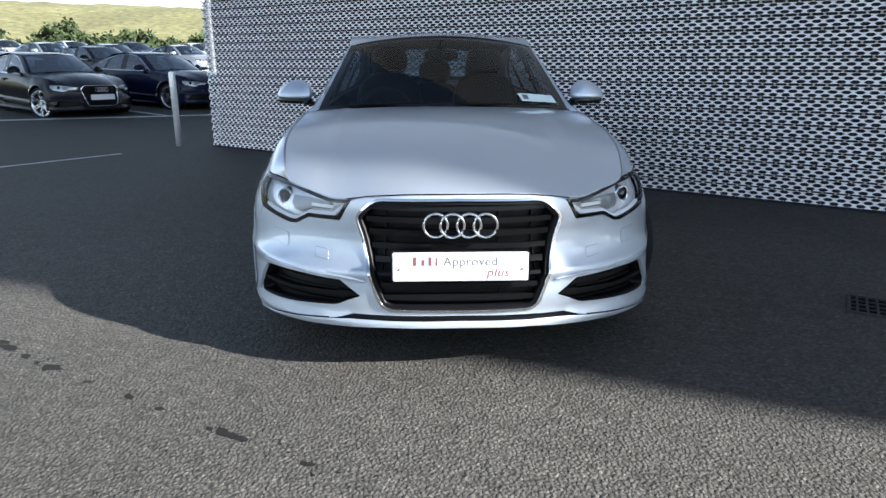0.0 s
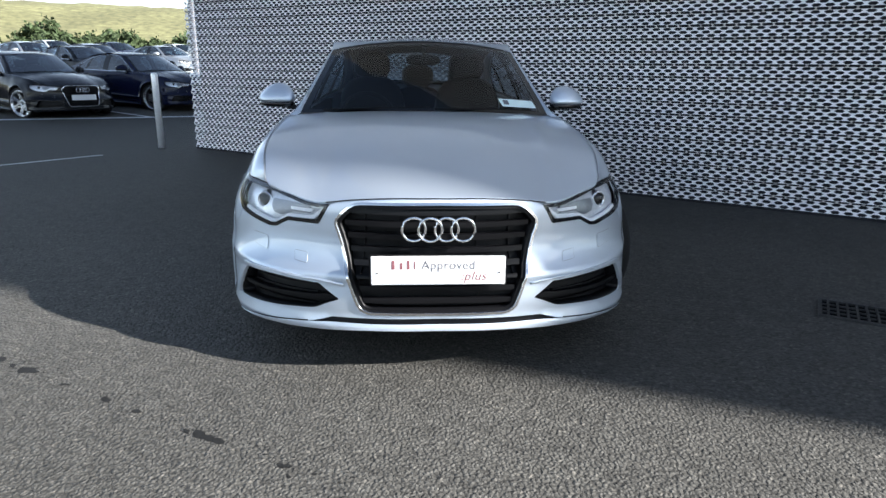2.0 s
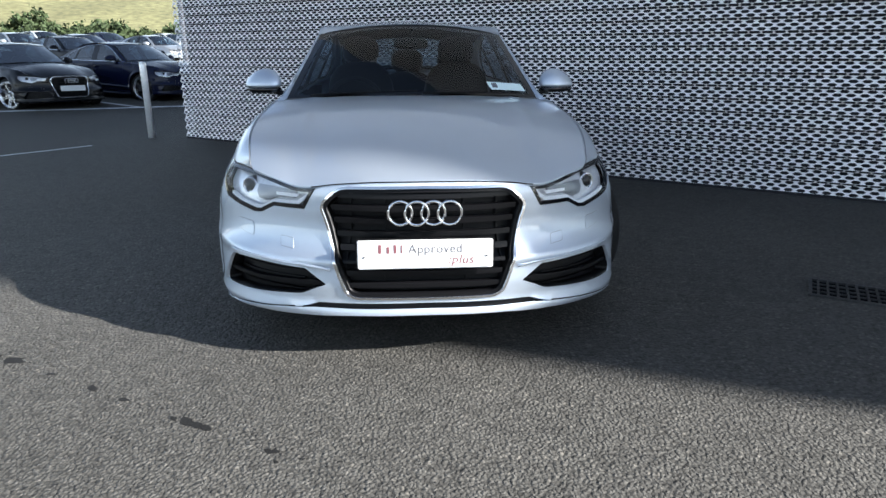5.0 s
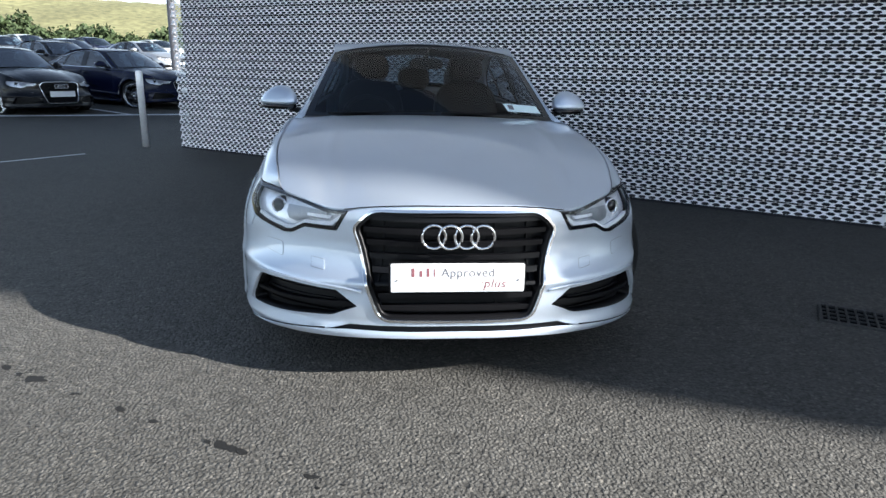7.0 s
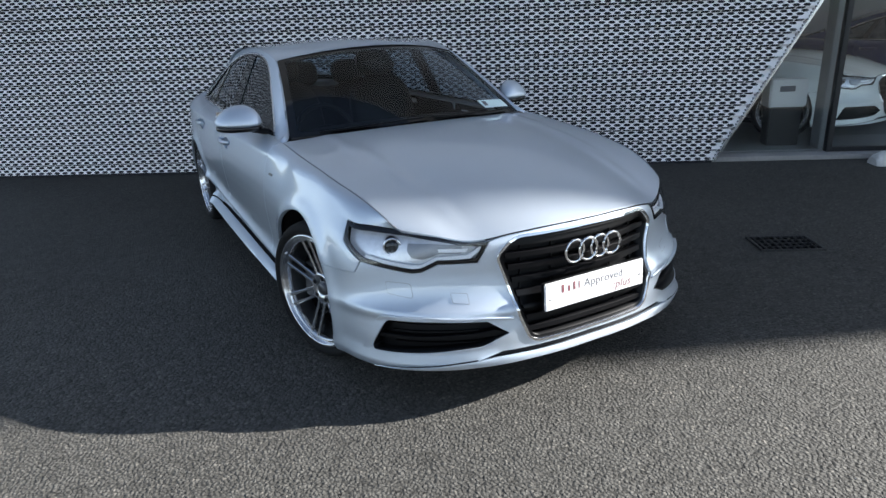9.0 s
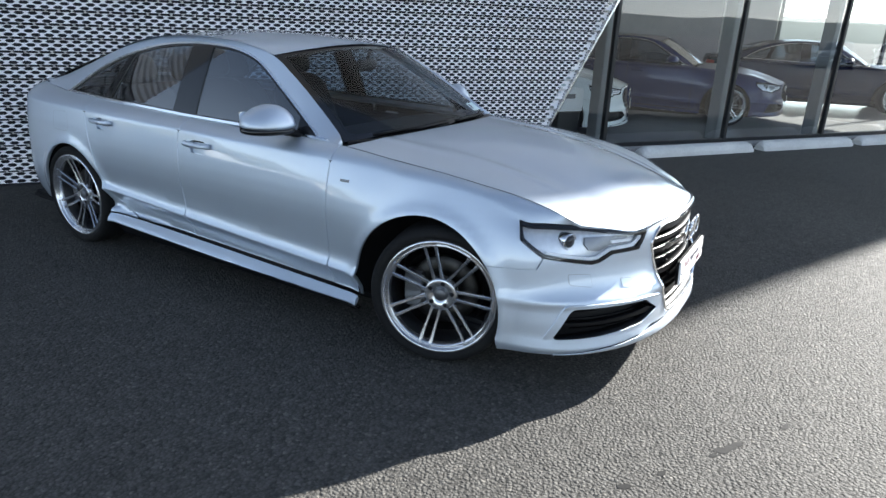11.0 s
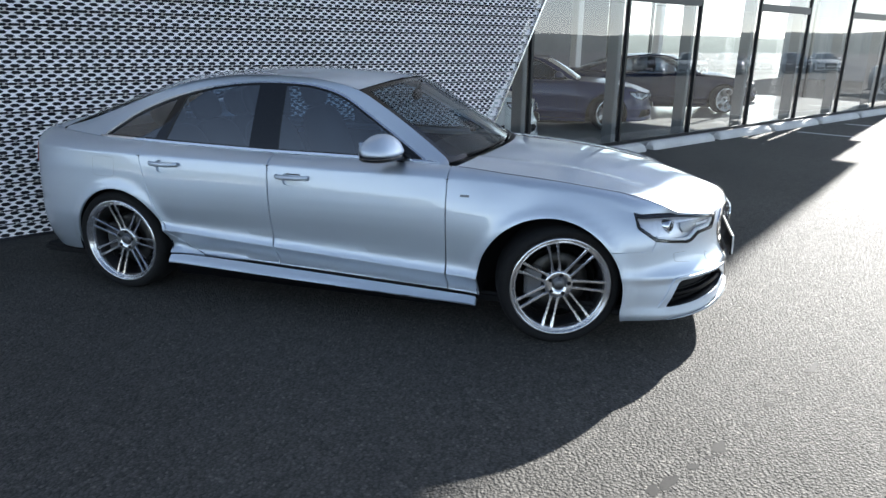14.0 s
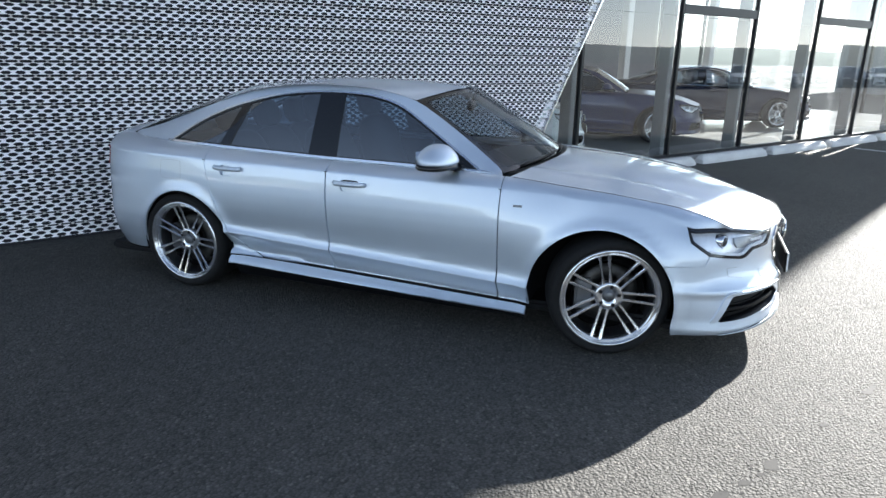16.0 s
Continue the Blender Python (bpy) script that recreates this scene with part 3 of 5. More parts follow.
def make_seat(parent, x, y, dz=0.0):
    bm = bmesh.new()
    blob(bm, (x, y - .22, .50 + dz), (.25, .27, .10), 3.5)
    seat = part("seat", bm, LEATHER, parent, "black leather seat", True)
    bm = bmesh.new()
    blob(bm, (0, 0, .30), (.262, .10, .36), 3.2, m=None)
    bmesh.ops.transform(bm, matrix=pose(x, y, .52 + dz, -18), verts=bm.verts)
    part("backrest", bm, LEATHER, seat, "", True)
    bm = bmesh.new()
    blob(bm, (0, 0, .76), (.145, .06, .105), 3.0)
    for sx in (-.05, .05):
        tube(bm, [(sx, 0, .6), (sx, 0, .72)], .007)
    bmesh.ops.transform(bm, matrix=pose(x, y, .52 + dz, -18), verts=bm.verts)
    part("headrest", bm, LEATHER, seat, "", True)


def make_car(paint, steer=0.0, plate=True):
    """The saloon, nose at y = 0 looking along -y, wheels on z = 0."""
    car = new("car")
    car.empty_display_size = 0.3
    # front bumper skin
    half = [(0, .278)] + [p for p in rounded([(0, .278), fx(.275, .280), fx(.312, .300), fx(.408, .64), fx(.335, .716), (0, .7225)], [0, .03, .02, .03, .06, 0])[1:]]
    g_loop = both(half)
    fogs = [rounded([fx(*p) for p in FOG], [.03, .03, .02, .008, .02, .03, .05, .03]), None]
    fogs[1] = [(-s, z) for s, z in fogs[0]]
    lamp = lamp_loop()
    low = [(0, .265), fx(.42, .263), fx(.50, .240), fx(.60, .214), fx(.75, .206), fx(.86, .196), sy(.55, .186)]
    low += [sy(y, z) for y, z in arch(.945, .397, .24, .558, True)]
    low += [fx(*p) for p in ((.858, .566), (.838, .614), (.772, .597), (.692, .580), (.66, .585), (.605, .617), (.470, .619), (.424, .699))]
    low += [(s_of(t), crease(t)) for t in (2.3, 2.0, 1.5, 1.0, .5, 0.0)]
    bumper = sheet("front_bumper", both(low), hull, paint, car, holes=[g_loop, *fogs], flip=True, depth=.02, label="body-coloured bumper skin with two dark side intakes")
    # lower lip and the slot over it
    lip = [(0, .219), fx(.30, .218), fx(.60, .206), fx(.85, .198), fx(.66, .219), fx(.52, .233), fx(.44, .242), (0, .244)]
    sheet("front_lip", both(lip), hull, paint, bumper, flip=True, depth=.06, out=.004)
    over = ((.85, .198), (.66, .219), (.52, .233))
    for sg in (1, -1):
        line = [fx(x, z + .002) for x, z in over] + [fx(x, z + .007) for x, z in over[::-1]]
        sheet("lip_joint", [(sg * s, z) for s, z in line], hull, BLACK, bumper, flip=True, depth=0, out=.002, step=.02)
    slot = [(0, .236), fx(.42, .235), fx(.52, .230), fx(.43, .268), (0, .270)]
    sheet("lip_slot", both(slot), hull, BLACK, bumper, flip=True, depth=.02, out=-.03)
    under = [(0, .165), fx(.6, .165), fx(.8, .16), sy(.53, .155), sy(.54, .19), fx(.86, .20), fx(.75, .210), fx(.60, .218), fx(.46, .224), (0, .224)]
    sheet("undertray", both(under), hull, BLACK, bumper, flip=True, depth=.02, out=-.05)
    # radiator grille: chrome surround, dark bars, backing
    inner = inset(g_loop, .010)
    gr = sheet("radiator_grille", g_loop, hull, BLACK, car, flip=True, depth=.0, out=-.055, label="large black radiator grille with a chrome surround")
    sheet("grille_surround", g_loop, hull, CHROME, gr, holes=[inner], flip=True, depth=.014, out=.007, step=.02)
    inner2 = inset(g_loop, .022)
    sheet("grille_inner_frame", inset(g_loop, .0098), hull, BLACK, gr, holes=[inner2], flip=True, depth=.05, out=-.004, step=.02)
    for k in range(8):
        z = .684 - .050 * k
        x = float(np.interp(z, [.27, .64, .70], [.288, .374, .345])) - .005
        strip = [(0, z - .010), fx(x, z - .010), fx(x + .002, z + .010), (0, z + .010)]
        sheet("grille_bar", both(strip), hull, GRILLE, gr, flip=True, depth=.03, out=-.014)
    for x in (-.30, -.16, .16, .30):
        s0, s1 = fx(abs(x), .60)[0] - .003, fx(abs(x), .60)[0] + .003
        sg = -1 if x > 0 else 1
        sheet("grille_rib", [(sg * s0, .31), (sg * s1, .31), (sg * s1, .70), (sg * s0, .70)], hull, BLACK, gr, flip=True, depth=.01, out=-.042)
    # four-ring emblem
    for k in range(4):
        bm = bmesh.new()
        cx = -.0945 + .063 * k
        ring = [(cx + .0455 * math.cos(2 * math.pi * j / 40), -.022 + .35 * cx * cx - (.004 if k % 2 else 0), .626 + .0455 * math.sin(2 * math.pi * j / 40)) for j in range(40)]
        tube(bm, ring, .0058, 8, True)
        part("emblem_ring", bm, CHROME, gr, "chrome ring of the emblem", True)
    # plate
    if plate:
        bm = bmesh.new()
        box(bm, -.26, .26, -.006, .006, -.0565, .0565, .004)
        pl = part("plate", bm, WHITEPLATE, car, "white dealer plate with red and grey print")
        pl.matrix_local = pose(0, -.042, .470, -3)
        bm = bmesh.new()
        box(bm, -.267, .267, .004, .014, -.062, .062, .004)
        part("plate_holder", bm, BLACK, pl)
        face = lambda x, z: pose(x, -.0066, z, 90)
        # the maker's name is left as plain bars
        for k, (x0, x1, z0, z1) in enumerate(((-.180, -.168, .006, .040), (-.148, -.138, .006, .031), (-.121, -.111, .006, .040), (-.094, -.089, .006, .038))):
            bm = bmesh.new()
            box(bm, x0, x1, -.0075, -.006, z0, z1)
            part("name_bar", bm, REDINK, pl)
        words("print_approved", "Approved", .049, GREYINK, pl, face(-.066, .006), 0, 1.06)
        words("print_plus", ":plus", .050, REDINK, pl, face(.086, -.038), .25, 1.08)
        for x in (-.235, .235):
            bm = bmesh.new()
            lathe(bm, [(-.0095, .0001), (-.0095, .004), (-.006, .005)], 10, "y")
            o = part("plate_screw", bm, SATIN, pl)
            o.matrix_local = pose(x, 0, -.008)
    # side intakes
    for sg in (1, -1):
        f = fogs[0] if sg > 0 else fogs[1]
        it = sheet("side_intake", f, hull, BLACK, car, flip=True, depth=0, out=-.06, label="black meshed side intake")
        sheet("intake_wall", f, hull, BLACK, it, holes=[inset(f, .003)], flip=True, depth=.055, out=-.004, step=.02)
        ln = [(.475, .396), (.66, .404), (.798, .407), (.828, .34), (.853, .262)]
        edge_ = [fx(*p) for p in ln] + [fx(x + d, z + e) for (x, z), d, e in zip(ln[::-1], (.018, .020, .022, 0, 0), (0, 0, .016, .016, .012))]
        sheet("intake_trim", rounded([(sg * s, z) for s, z in edge_], .03), hull, paint, it, flip=True, depth=.016, out=.008, step=.02)
        slat = [fx(.392, .336), fx(.44, .326), fx(.70, .322), fx(.85, .322), fx(.84, .337), fx(.70, .336), fx(.50, .345), fx(.445, .352)]
        sheet("intake_slat", [(sg * s, z) for s, z in slat], hull, BLACK, it, flip=True, depth=.03, out=-.016, step=.02)
        for k in range(4):
            z0 = .290 + .028 * k
            a = [fx(.80, z0), fx(.50, z0), fx(.50, z0 + .006), fx(.80, z0 + .006)]
            sheet("intake_bar", [(sg * s, z) for s, z in a], hull, BLACK, it, flip=True, depth=.015, out=-.045)
        # the bright edge that runs over the intake to the grille
        bm = bmesh.new()
        rows = []
        for x in np.linspace(.805, .372, 26):
            z = .4095 if x > .5 else .4095 - .012 * ((.5 - x) / .128) ** 1.5
            p = hull(sg * fx(x, z)[0], z)
            rows.append((p[0], p[1] - .004, p[2]))
        tube(bm, rows, .0055, 8)
        part("intake_edge", bm, paint, it, "", True)
        # headlamp washer cover: a raised patch with a fine joint
        wc = rounded([(sg * s, z) for s, z in (fx(.70, .485), fx(.775, .50), fx(.775, .545), fx(.70, .54))], .012)
        sheet("cover_joint", inset(wc, -.0014), hull, JOINT, bumper, flip=True, depth=0, out=.0012, step=.02)
        sheet("washer_cover", wc, hull, paint, bumper, flip=True, depth=.003, out=.0032, step=.02)
        tc = rounded([(sg * s, z) for s, z in (fx(.52, .462), fx(.575, .468), fx(.575, .505), fx(.52, .50))], .006)
        sheet("cover_joint", inset(tc, -.0014), hull, JOINT, bumper, flip=True, depth=0, out=.0012, step=.02)
        sheet("tow_cover", tc, hull, paint, bumper, flip=True, depth=.001, out=.0020, step=.02)
        # headlamp
        lp = [(sg * s, z) for s, z in lamp]
        hl = sheet("headlamp", lp, hull, REFLECTOR, car, flip=True, depth=0, out=-.034, label="clear headlamp with a white light strip and a projector")
        li = inset(lp, .013)
        sheet("bezel", lp, hull, GLOSSBLACK, hl, holes=[li], flip=True, depth=.016, out=.001, step=.02)
        sheet("lens", inset(lp, .001), hull, LENS, hl, flip=True, depth=0, out=.003).visible_shadow = False
        strip = [fx(*p) for p in ((.445, .678), (.497, .636), (.603, .631), (.657, .600), (.692, .597), (.772, .614), (.826, .632), (.822, .643), (.770, .626), (.692, .611), (.661, .613), (.607, .645), (.505, .649), (.458, .684))]
        sheet("light_strip", [(sg * s, z) for s, z in strip], hull, LAMPWHITE, hl, flip=True, depth=.015, out=-.010, step=.02)
        st2 = [fx(*p) for p in ((.51, .662), (.60, .664), (.60, .676), (.50, .676))]
        sheet("inner_strip", [(sg * s, z) for s, z in st2], hull, LAMPWHITE, hl, flip=True, depth=.01, out=-.014, step=.02)
        shelf = [fx(*p) for p in ((.525, .655), (.60, .655), (.655, .632), (.690, .640), (.70, .668), (.69, .700), (.62, .698), (.52, .688))]
        sheet("dark_shelf", [(sg * s, z) for s, z in shelf], hull, LAMPGREY, hl, flip=True, depth=.012, out=-.022, step=.02)
        bm = bmesh.new()
        c = hull(sg * fx(.742, .676)[0], .676)
        lathe(bm, [(.012, .0001), (.012, .026), (-.002, .030), (-.004, .035), (.004, .038), (.05, .039)], 28, "y")
        pj = part("projector", bm, CHROME, hl, "bright projector ring", True)
        pj.matrix_local = pose(c[0] * .975, c[1] + .022, c[2] - .004, 0, 0, -24 * sg)
        bm = bmesh.new()
        blob(bm, (0, 0, 0), (.026, .012, .026), 2.0, 20, 10)
        gl = part("projector_glass", bm, GLOSSBLACK, hl, "", True)
        gl.matrix_local = pose(c[0] * .975, c[1] + .022, c[2] - .004, 0, 0, -24 * sg)
    # wings, doors, sills, quarters: for each side
    for sg in (1, -1):
        S = lambda loop: [(sg * s, z) for s, z in loop]
        top = lambda t0, t1, n: [(s_of(t), crease(t) + .10) for t in np.linspace(t0, t1, n)]
        tb = t_of(sy(1.522, .9)[0])
        wing = [(s_of(t), crease(t) + .002) for t in np.linspace(5.3, 7.08, 9)] + [fx(.867, .685), fx(.841, .616), fx(.861, .5675)]
        wing += [sy(y, z) for y, z in arch(.945, .397, .562, .719, True)[:-1]]
        wing += [sy(y, z) for y, z in arch(.945, .397, .719, .235, False)]
        wing += [sy(1.338, .235), sy(1.517, .242), sy(1.519, .60), (s_of(tb), .90), (s_of(tb), crease(tb) + .1)] + top(tb - .15, 5.45, 16) + [(s_of(5.3), crease(5.3) + .06)]
        w = sheet("front_wing", S(wing), hull, paint, car, flip=True, depth=.02, lines=[S(l) for l in FOLDS], label="")
        e0 = [sy(1.445, .797), sy(1.395, .797), sy(1.395, .809), sy(1.445, .809)]
        sheet("side_badge", S(e0), hull, DARKRIM, w, flip=True, depth=.006, out=.004)
        cups = [S(rounded([sy(y - .066, z - .036), sy(y + .066, z - .036), sy(y + .066, z + .034), sy(y - .066, z + .034)], .032, 6)) for y, z in ((2.463, .834), (3.362, .864))]
        tm = t_of(sy(2.632, .9)[0])
        d1 = [sy(1.526, .2425), sy(2.06, .2615), sy(2.605, .281), sy(2.618, .5), (s_of(tm) - .004, .90), (s_of(tm) - .004, crease(tm) + .1)] + top(tm - .1, tb + .12, 10) + [(s_of(tb) + .005, crease(tb) + .1), (s_of(tb) + .005, .90), sy(1.526, .60)]
        dr = sheet("front_door", S(d1), holes=[cups[0]], surface=hull, mat=paint, parent=car, flip=True, depth=.02, lines=[S(l) for l in FOLDS], gap=.001)
        te = t_of(sy(3.552, .92)[0])
        d2 = [sy(2.613, .2815), sy(3.15, .3005), sy(3.265, .336), sy(3.365, .42), sy(3.452, .58), sy(3.510, .74), (s_of(te), .90), (s_of(te), crease(te) + .1)] + top(te - .1, tm + .08, 9) + [(s_of(tm) + .004, crease(tm) + .1), (s_of(tm) + .004, .90), sy(2.626, .5)]
        dr2 = sheet("rear_door", S(d2), holes=[cups[1]], surface=hull, mat=paint, parent=car, flip=True, depth=.02, lines=[S(l) for l in FOLDS], gap=.001)
        q = [sy(3.154, .2985), sy(3.269, .333), sy(3.369, .42), sy(3.456, .58), sy(3.514, .74), (s_of(te) + .005, .90), (s_of(te) + .005, crease(te) + .1)][::-1]
        q += [sy(y, z) for y, z in arch(3.757, .369, .30, .699, True)[:-1]]
        q += [sy(y, z) for y, z in arch(3.757, .369, .699, .24, False)]
        q += [sy(4.25, .225), (s_of(17), .22), (s_of(18), .22), (s_of(19.98), .22), (s_of(19.98), crease(19.98) + .1)]
        q += top(19.5, te + .3, 14)
        qp = sheet("rear_quarter", S(q), hull, paint, car, flip=True, depth=.02, lines=[S(l) for l in FOLDS])
        flap = rounded(S([sy(3.75, .775), sy(3.925, .775), sy(3.925, .90), sy(3.75, .90)]), .03)
        sheet("flap_joint", flap, hull, JOINT, qp, holes=[inset(flap, .0012)], flip=True, depth=0, out=.0012, step=.02)
        tl = [(s_of(17.4), .80), (s_of(18.6), .79), (s_of(18.6), .93), (s_of(17.4), .932), (s_of(17.15), .90)]
        sheet("tail_lamp", S(tl), hull, REDLENS, qp, flip=True, depth=.02, out=.004, label="dark red tail lamp")
        sill = [sy(1.345, .192), sy(2.3, .213), sy(3.385, .240), sy(3.38, .290), sy(3.1, .2870), sy(2.3, .2585), sy(1.345, .2245)]
        sl = sheet("sill", S(sill), hull, paint, car, flip=True, depth=.02, lines=[S(l) for l in FOLDS], label="body-coloured side skirt")
        sheet("sill_underside", S([sy(1.345, .135), sy(3.37, .135), sy(3.37, .242), sy(2.3, .216), sy(1.345, .196)]), hull, BLACK, sl, flip=True, depth=.02, out=-.02)
        # fuel flap line and handles
        for (y, z, door) in ((2.463, .846, dr), (3.362, .876, dr2)):
            sheet("handle_cup", inset(cups[0 if door is dr else 1], -.004), hull, paint, door, flip=True, depth=0, out=-.018, step=.015)
            bm = bmesh.new()
            rows = []
            for j in range(13):
                yy = y - .105 + .21 * j / 12
                p = hull(sg * sy(yy, z)[0], z)
                lift = .004 + .030 * math.sin(math.pi * j / 12) ** .45
                rows.append((p[0] - sg * lift, yy, z + .002))
            tube(bm, rows, .0125, 10, False, 1.15)
            part("door_handle", bm, paint, door, "", True)
        # cabin flank
        side = -sg
        cab = lambda y, z, s_=side: cabin(y, z, s_)
        ys = np.linspace(1.545, 4.33, 26)
        rail_line = [(float(r[1]), float(r[2])) for r in (spline_plain(RAIL, i) for i in np.linspace(.15, 12.8, 34))]
        outer = [(float(y), belt(y)[1] + .001) for y in ys] + rail_line[::-1]
        win = [(1.675, .962), (2.7, .975), (3.93, 1.014), (3.755, 1.138), (3.5, 1.25), (3.18, 1.332), (2.97, 1.361), (2.72, 1.371), (2.45, 1.358), (2.25, 1.308), (1.96, 1.138)]
        win = rounded(win, [.02, 0, .02, .15, .2, .2, .1, .1, .15, .15, .3], 3)
        fl = (sg > 0)
        cf = sheet("cabin_frame", outer, cab, paint, car, holes=[win], flip=fl, depth=.03, step=.04, out=.002)
        sheet("window_trim", inset(win, -.006), cab, SATIN, cf, holes=[inset(win, .004)], flip=fl, depth=.012, step=.04, out=.005)
        bar = [(1.60, belt(1.6)[1] + .006), (2.7, .969), (3.96, 1.006), (3.955, 1.016), (2.7, .981), (1.66, .966)]
        sheet("belt_trim", bar, cab, CHROME, cf, flip=fl, depth=.012, step=.05, out=.008)
        gi = inset(win, .003)

        def cut(y0, y1, lean0=0.0, lean1=0.0, drop=.014):
            """The stretch of the window opening between two leaning posts."""
            base = np.array(inset(win, drop))
            dense = np.array(split([tuple(p) for p in base], .02))
            keep_ = [tuple(p) for p in dense if y0 + lean0 * (p[1] - .97) <= p[0] <= y1 + lean1 * (p[1] - .97)]
            return keep_
        g1 = cut(1.83, 2.635, 0, .02)
        g2 = cut(2.80, 3.47, .02, -.42)
        g3 = cut(3.515, 3.96, -.42, 0)
        holes_ = [g1, g2, g3]
        sheet("window_mask", gi, cab, GLOSSBLACK, cf, holes=holes_, flip=fl, depth=.01, step=.04, out=.0)
        for nm, gg, pr in (("door_glass", g1, dr), ("door_glass", g2, dr2), ("quarter_glass", g3, cf)):
            o = sheet(nm, inset(gg, -.003), cab, SIDEGLASS, pr, flip=fl, depth=0, step=.05, out=-.006, label="tinted side glass")
            o.visible_shadow = False
        # mirror
        bm = bmesh.new()

        def lean(p):
            k = (p.x + .115) / .23       # 0 at the tip, 1 at the door
            high = 1.0 if p.z > 0 else .30
            fall = .62 + 1.15 * k - .80 * k * k
            return Vector((p.x, p.y * (1 - .16 * max(0, k)) + .085 * (1 - k) - .02 + .30 * max(p.z, 0), p.z * high * fall - .006 * (1 - k)))
        blob(bm, (0, 0, -.010), (.120, .086, .098), 2.3, 32, 18, None, lean)
        cap = part("mirror_cap", bm, paint, car, "body-coloured door mirror cap", True)
        mm = pose(side * .942, 1.85, 1.035) if side < 0 else pose(side * .942, 1.85, 1.035) @ Matrix.Diagonal((-1, 1, 1, 1))
        cap.matrix_local = mm
        bm = bmesh.new()
        blob(bm, (0, .008, -.040), (.117, .082, .024), 2.6, 28, 10, None, lambda p: Vector((p.x, p.y + .085 * (1 - (p.x + .115) / .23) - .02, p.z)))
        part("mirror_base", bm, GLOSSBLACK, cap, "gloss black underside", True)
        bm = bmesh.new()
        box(bm, -.095, .09, .068, .072, -.045, .05, .002)
        for v in bm.verts:
            k = (v.co.x + .115) / .23
            v.co.y += .085 * (1 - k) - .02
        part("mirror_glass", bm, CHROME, cap)
        bm = bmesh.new()
        tube(bm, [(.05, .0, -.045), (.12, -.03, -.062), (.19, -.05, -.075)], .026, 10, False, .7)
        part("mirror_arm", bm, BLACK, cap, "", True)
        # wheel house liners
        for cy, r in ((.945, .405), (3.757, .377)):
            bm = bmesh.new()
            ring = []
            for k in range(25):
                a = math.pi * (-.08 + 1.16 * k / 24)
                ring.append([bm.verts.new((side * x, cy + rr * math.cos(a), .335 + rr * math.sin(a))) for x, rr in ((.905, r), (.60, r), (.55, .05))])
            for a, b in zip(ring, ring[1:]):
                for i in range(2):
                    bm.faces.new((a[i], a[i + 1], b[i + 1], b[i]))
            part("wheel_house", bm, TRIM, car, "", True)
    # top skins
    bn = sheet("bonnet", [(-.712, .012), (.712, .012), (.712, .3), (.714, .9), (.714, 1.285), (0, 1.288), (-.714, 1.285), (-.714, .9), (-.712, .3)], bonnet_skin, paint, car, depth=.02, step=.04, label="long curved bonnet")
    bm = bmesh.new()
    rows = []
    for t in np.linspace(-2.7, 2.7, 60):
        p = hull(s_of(abs(t)) * (1 if t >= 0 else -1), crease(abs(t)) - .001)
        rows.append((p[0], p[1] - .0005, p[2] + .0045))
    tube(bm, rows, .0028, 6)
    part("bonnet_joint", bm, BLACK, bn, "", True)
    for sg in (1, -1):
        bm = bmesh.new()
        tube(bm, [(sg * p[0], p[1], p[2] + .0015) for p in (spline(EDGE, t) for t in np.linspace(5.15, 10.75, 40))], .0019, 6)
        part("bonnet_joint", bm, JOINT, bn, "", True)
    sheet("windscreen_frame", [(-.672, .0), (.672, .0), (.676, .75), (-.676, .75)], screen_skin, GLOSSBLACK, car, holes=[rounded([(-.635, .035), (.635, .035), (.628, .715), (-.628, .715)], .05)], depth=.01, step=.05, out=-.004)
    ws = sheet("windscreen", [(-.64, .03), (.64, .03), (.633, .72), (-.633, .72)], screen_skin, SCREEN, car, depth=0, step=.05, out=-.002, label="tinted windscreen with a small card behind it")
    ws.visible_shadow = False
    rf = sheet("roof", [(-.598, .003), (0, .0), (.598, .003), (.6, .8), (.598, 1.547), (0, 1.55), (-.598, 1.547), (-.6, .8)], roof_skin, paint, car, depth=0, step=.05, out=.003)
    sheet("rear_window_frame", [(-.632, .0), (.632, .0), (.636, .85), (-.636, .85)], rear_skin, GLOSSBLACK, car, holes=[rounded([(-.56, .05), (.56, .05), (.57, .78), (-.57, .78)], .06)], depth=.01, step=.06)
    rw = sheet("rear_window", [(-.57, .045), (.57, .045), (.58, .79), (-.58, .79)], rear_skin, SIDEGLASS, car, depth=0, step=.06, out=-.003)
    rw.visible_shadow = False
    sheet("boot_lid", [(-.655, .004), (.655, .004), (.655, .4), (-.655, .4)], boot_skin, paint, car, depth=.02, step=.05)
    # cowl with wipers
    bm = bmesh.new()
    pts = [(x, 1.345 + .34 * x * x - .0, .955 - .035 * x * x) for x in np.linspace(-.74, .74, 24)]
    tube(bm, pts, .045, 8, False, .5)
    part("cowl", bm, BLACK, car, "", True)
    for x0, x1, dy in ((-.60, .02, .0), (.05, .64, .0)):
        bm = bmesh.new()
        n = 12
        pts = []
        for j in range(n):
            x = x0 + (x1 - x0) * j / (n - 1)
            p = screen_skin(x / .757 * .68, .004 + .016 * j / (n - 1))
            pts.append((p[0], p[1] - .006, p[2] + .008))
        tube(bm, pts, .005, 6)
        tube(bm, [pts[0], pts[n // 2]], .007, 6)
        part("wiper", bm, BLACK, car, "", True)
    # floor and inside
    bm = bmesh.new()
    box(bm, -.80, .80, .45, 4.6, .16, .22, .02)
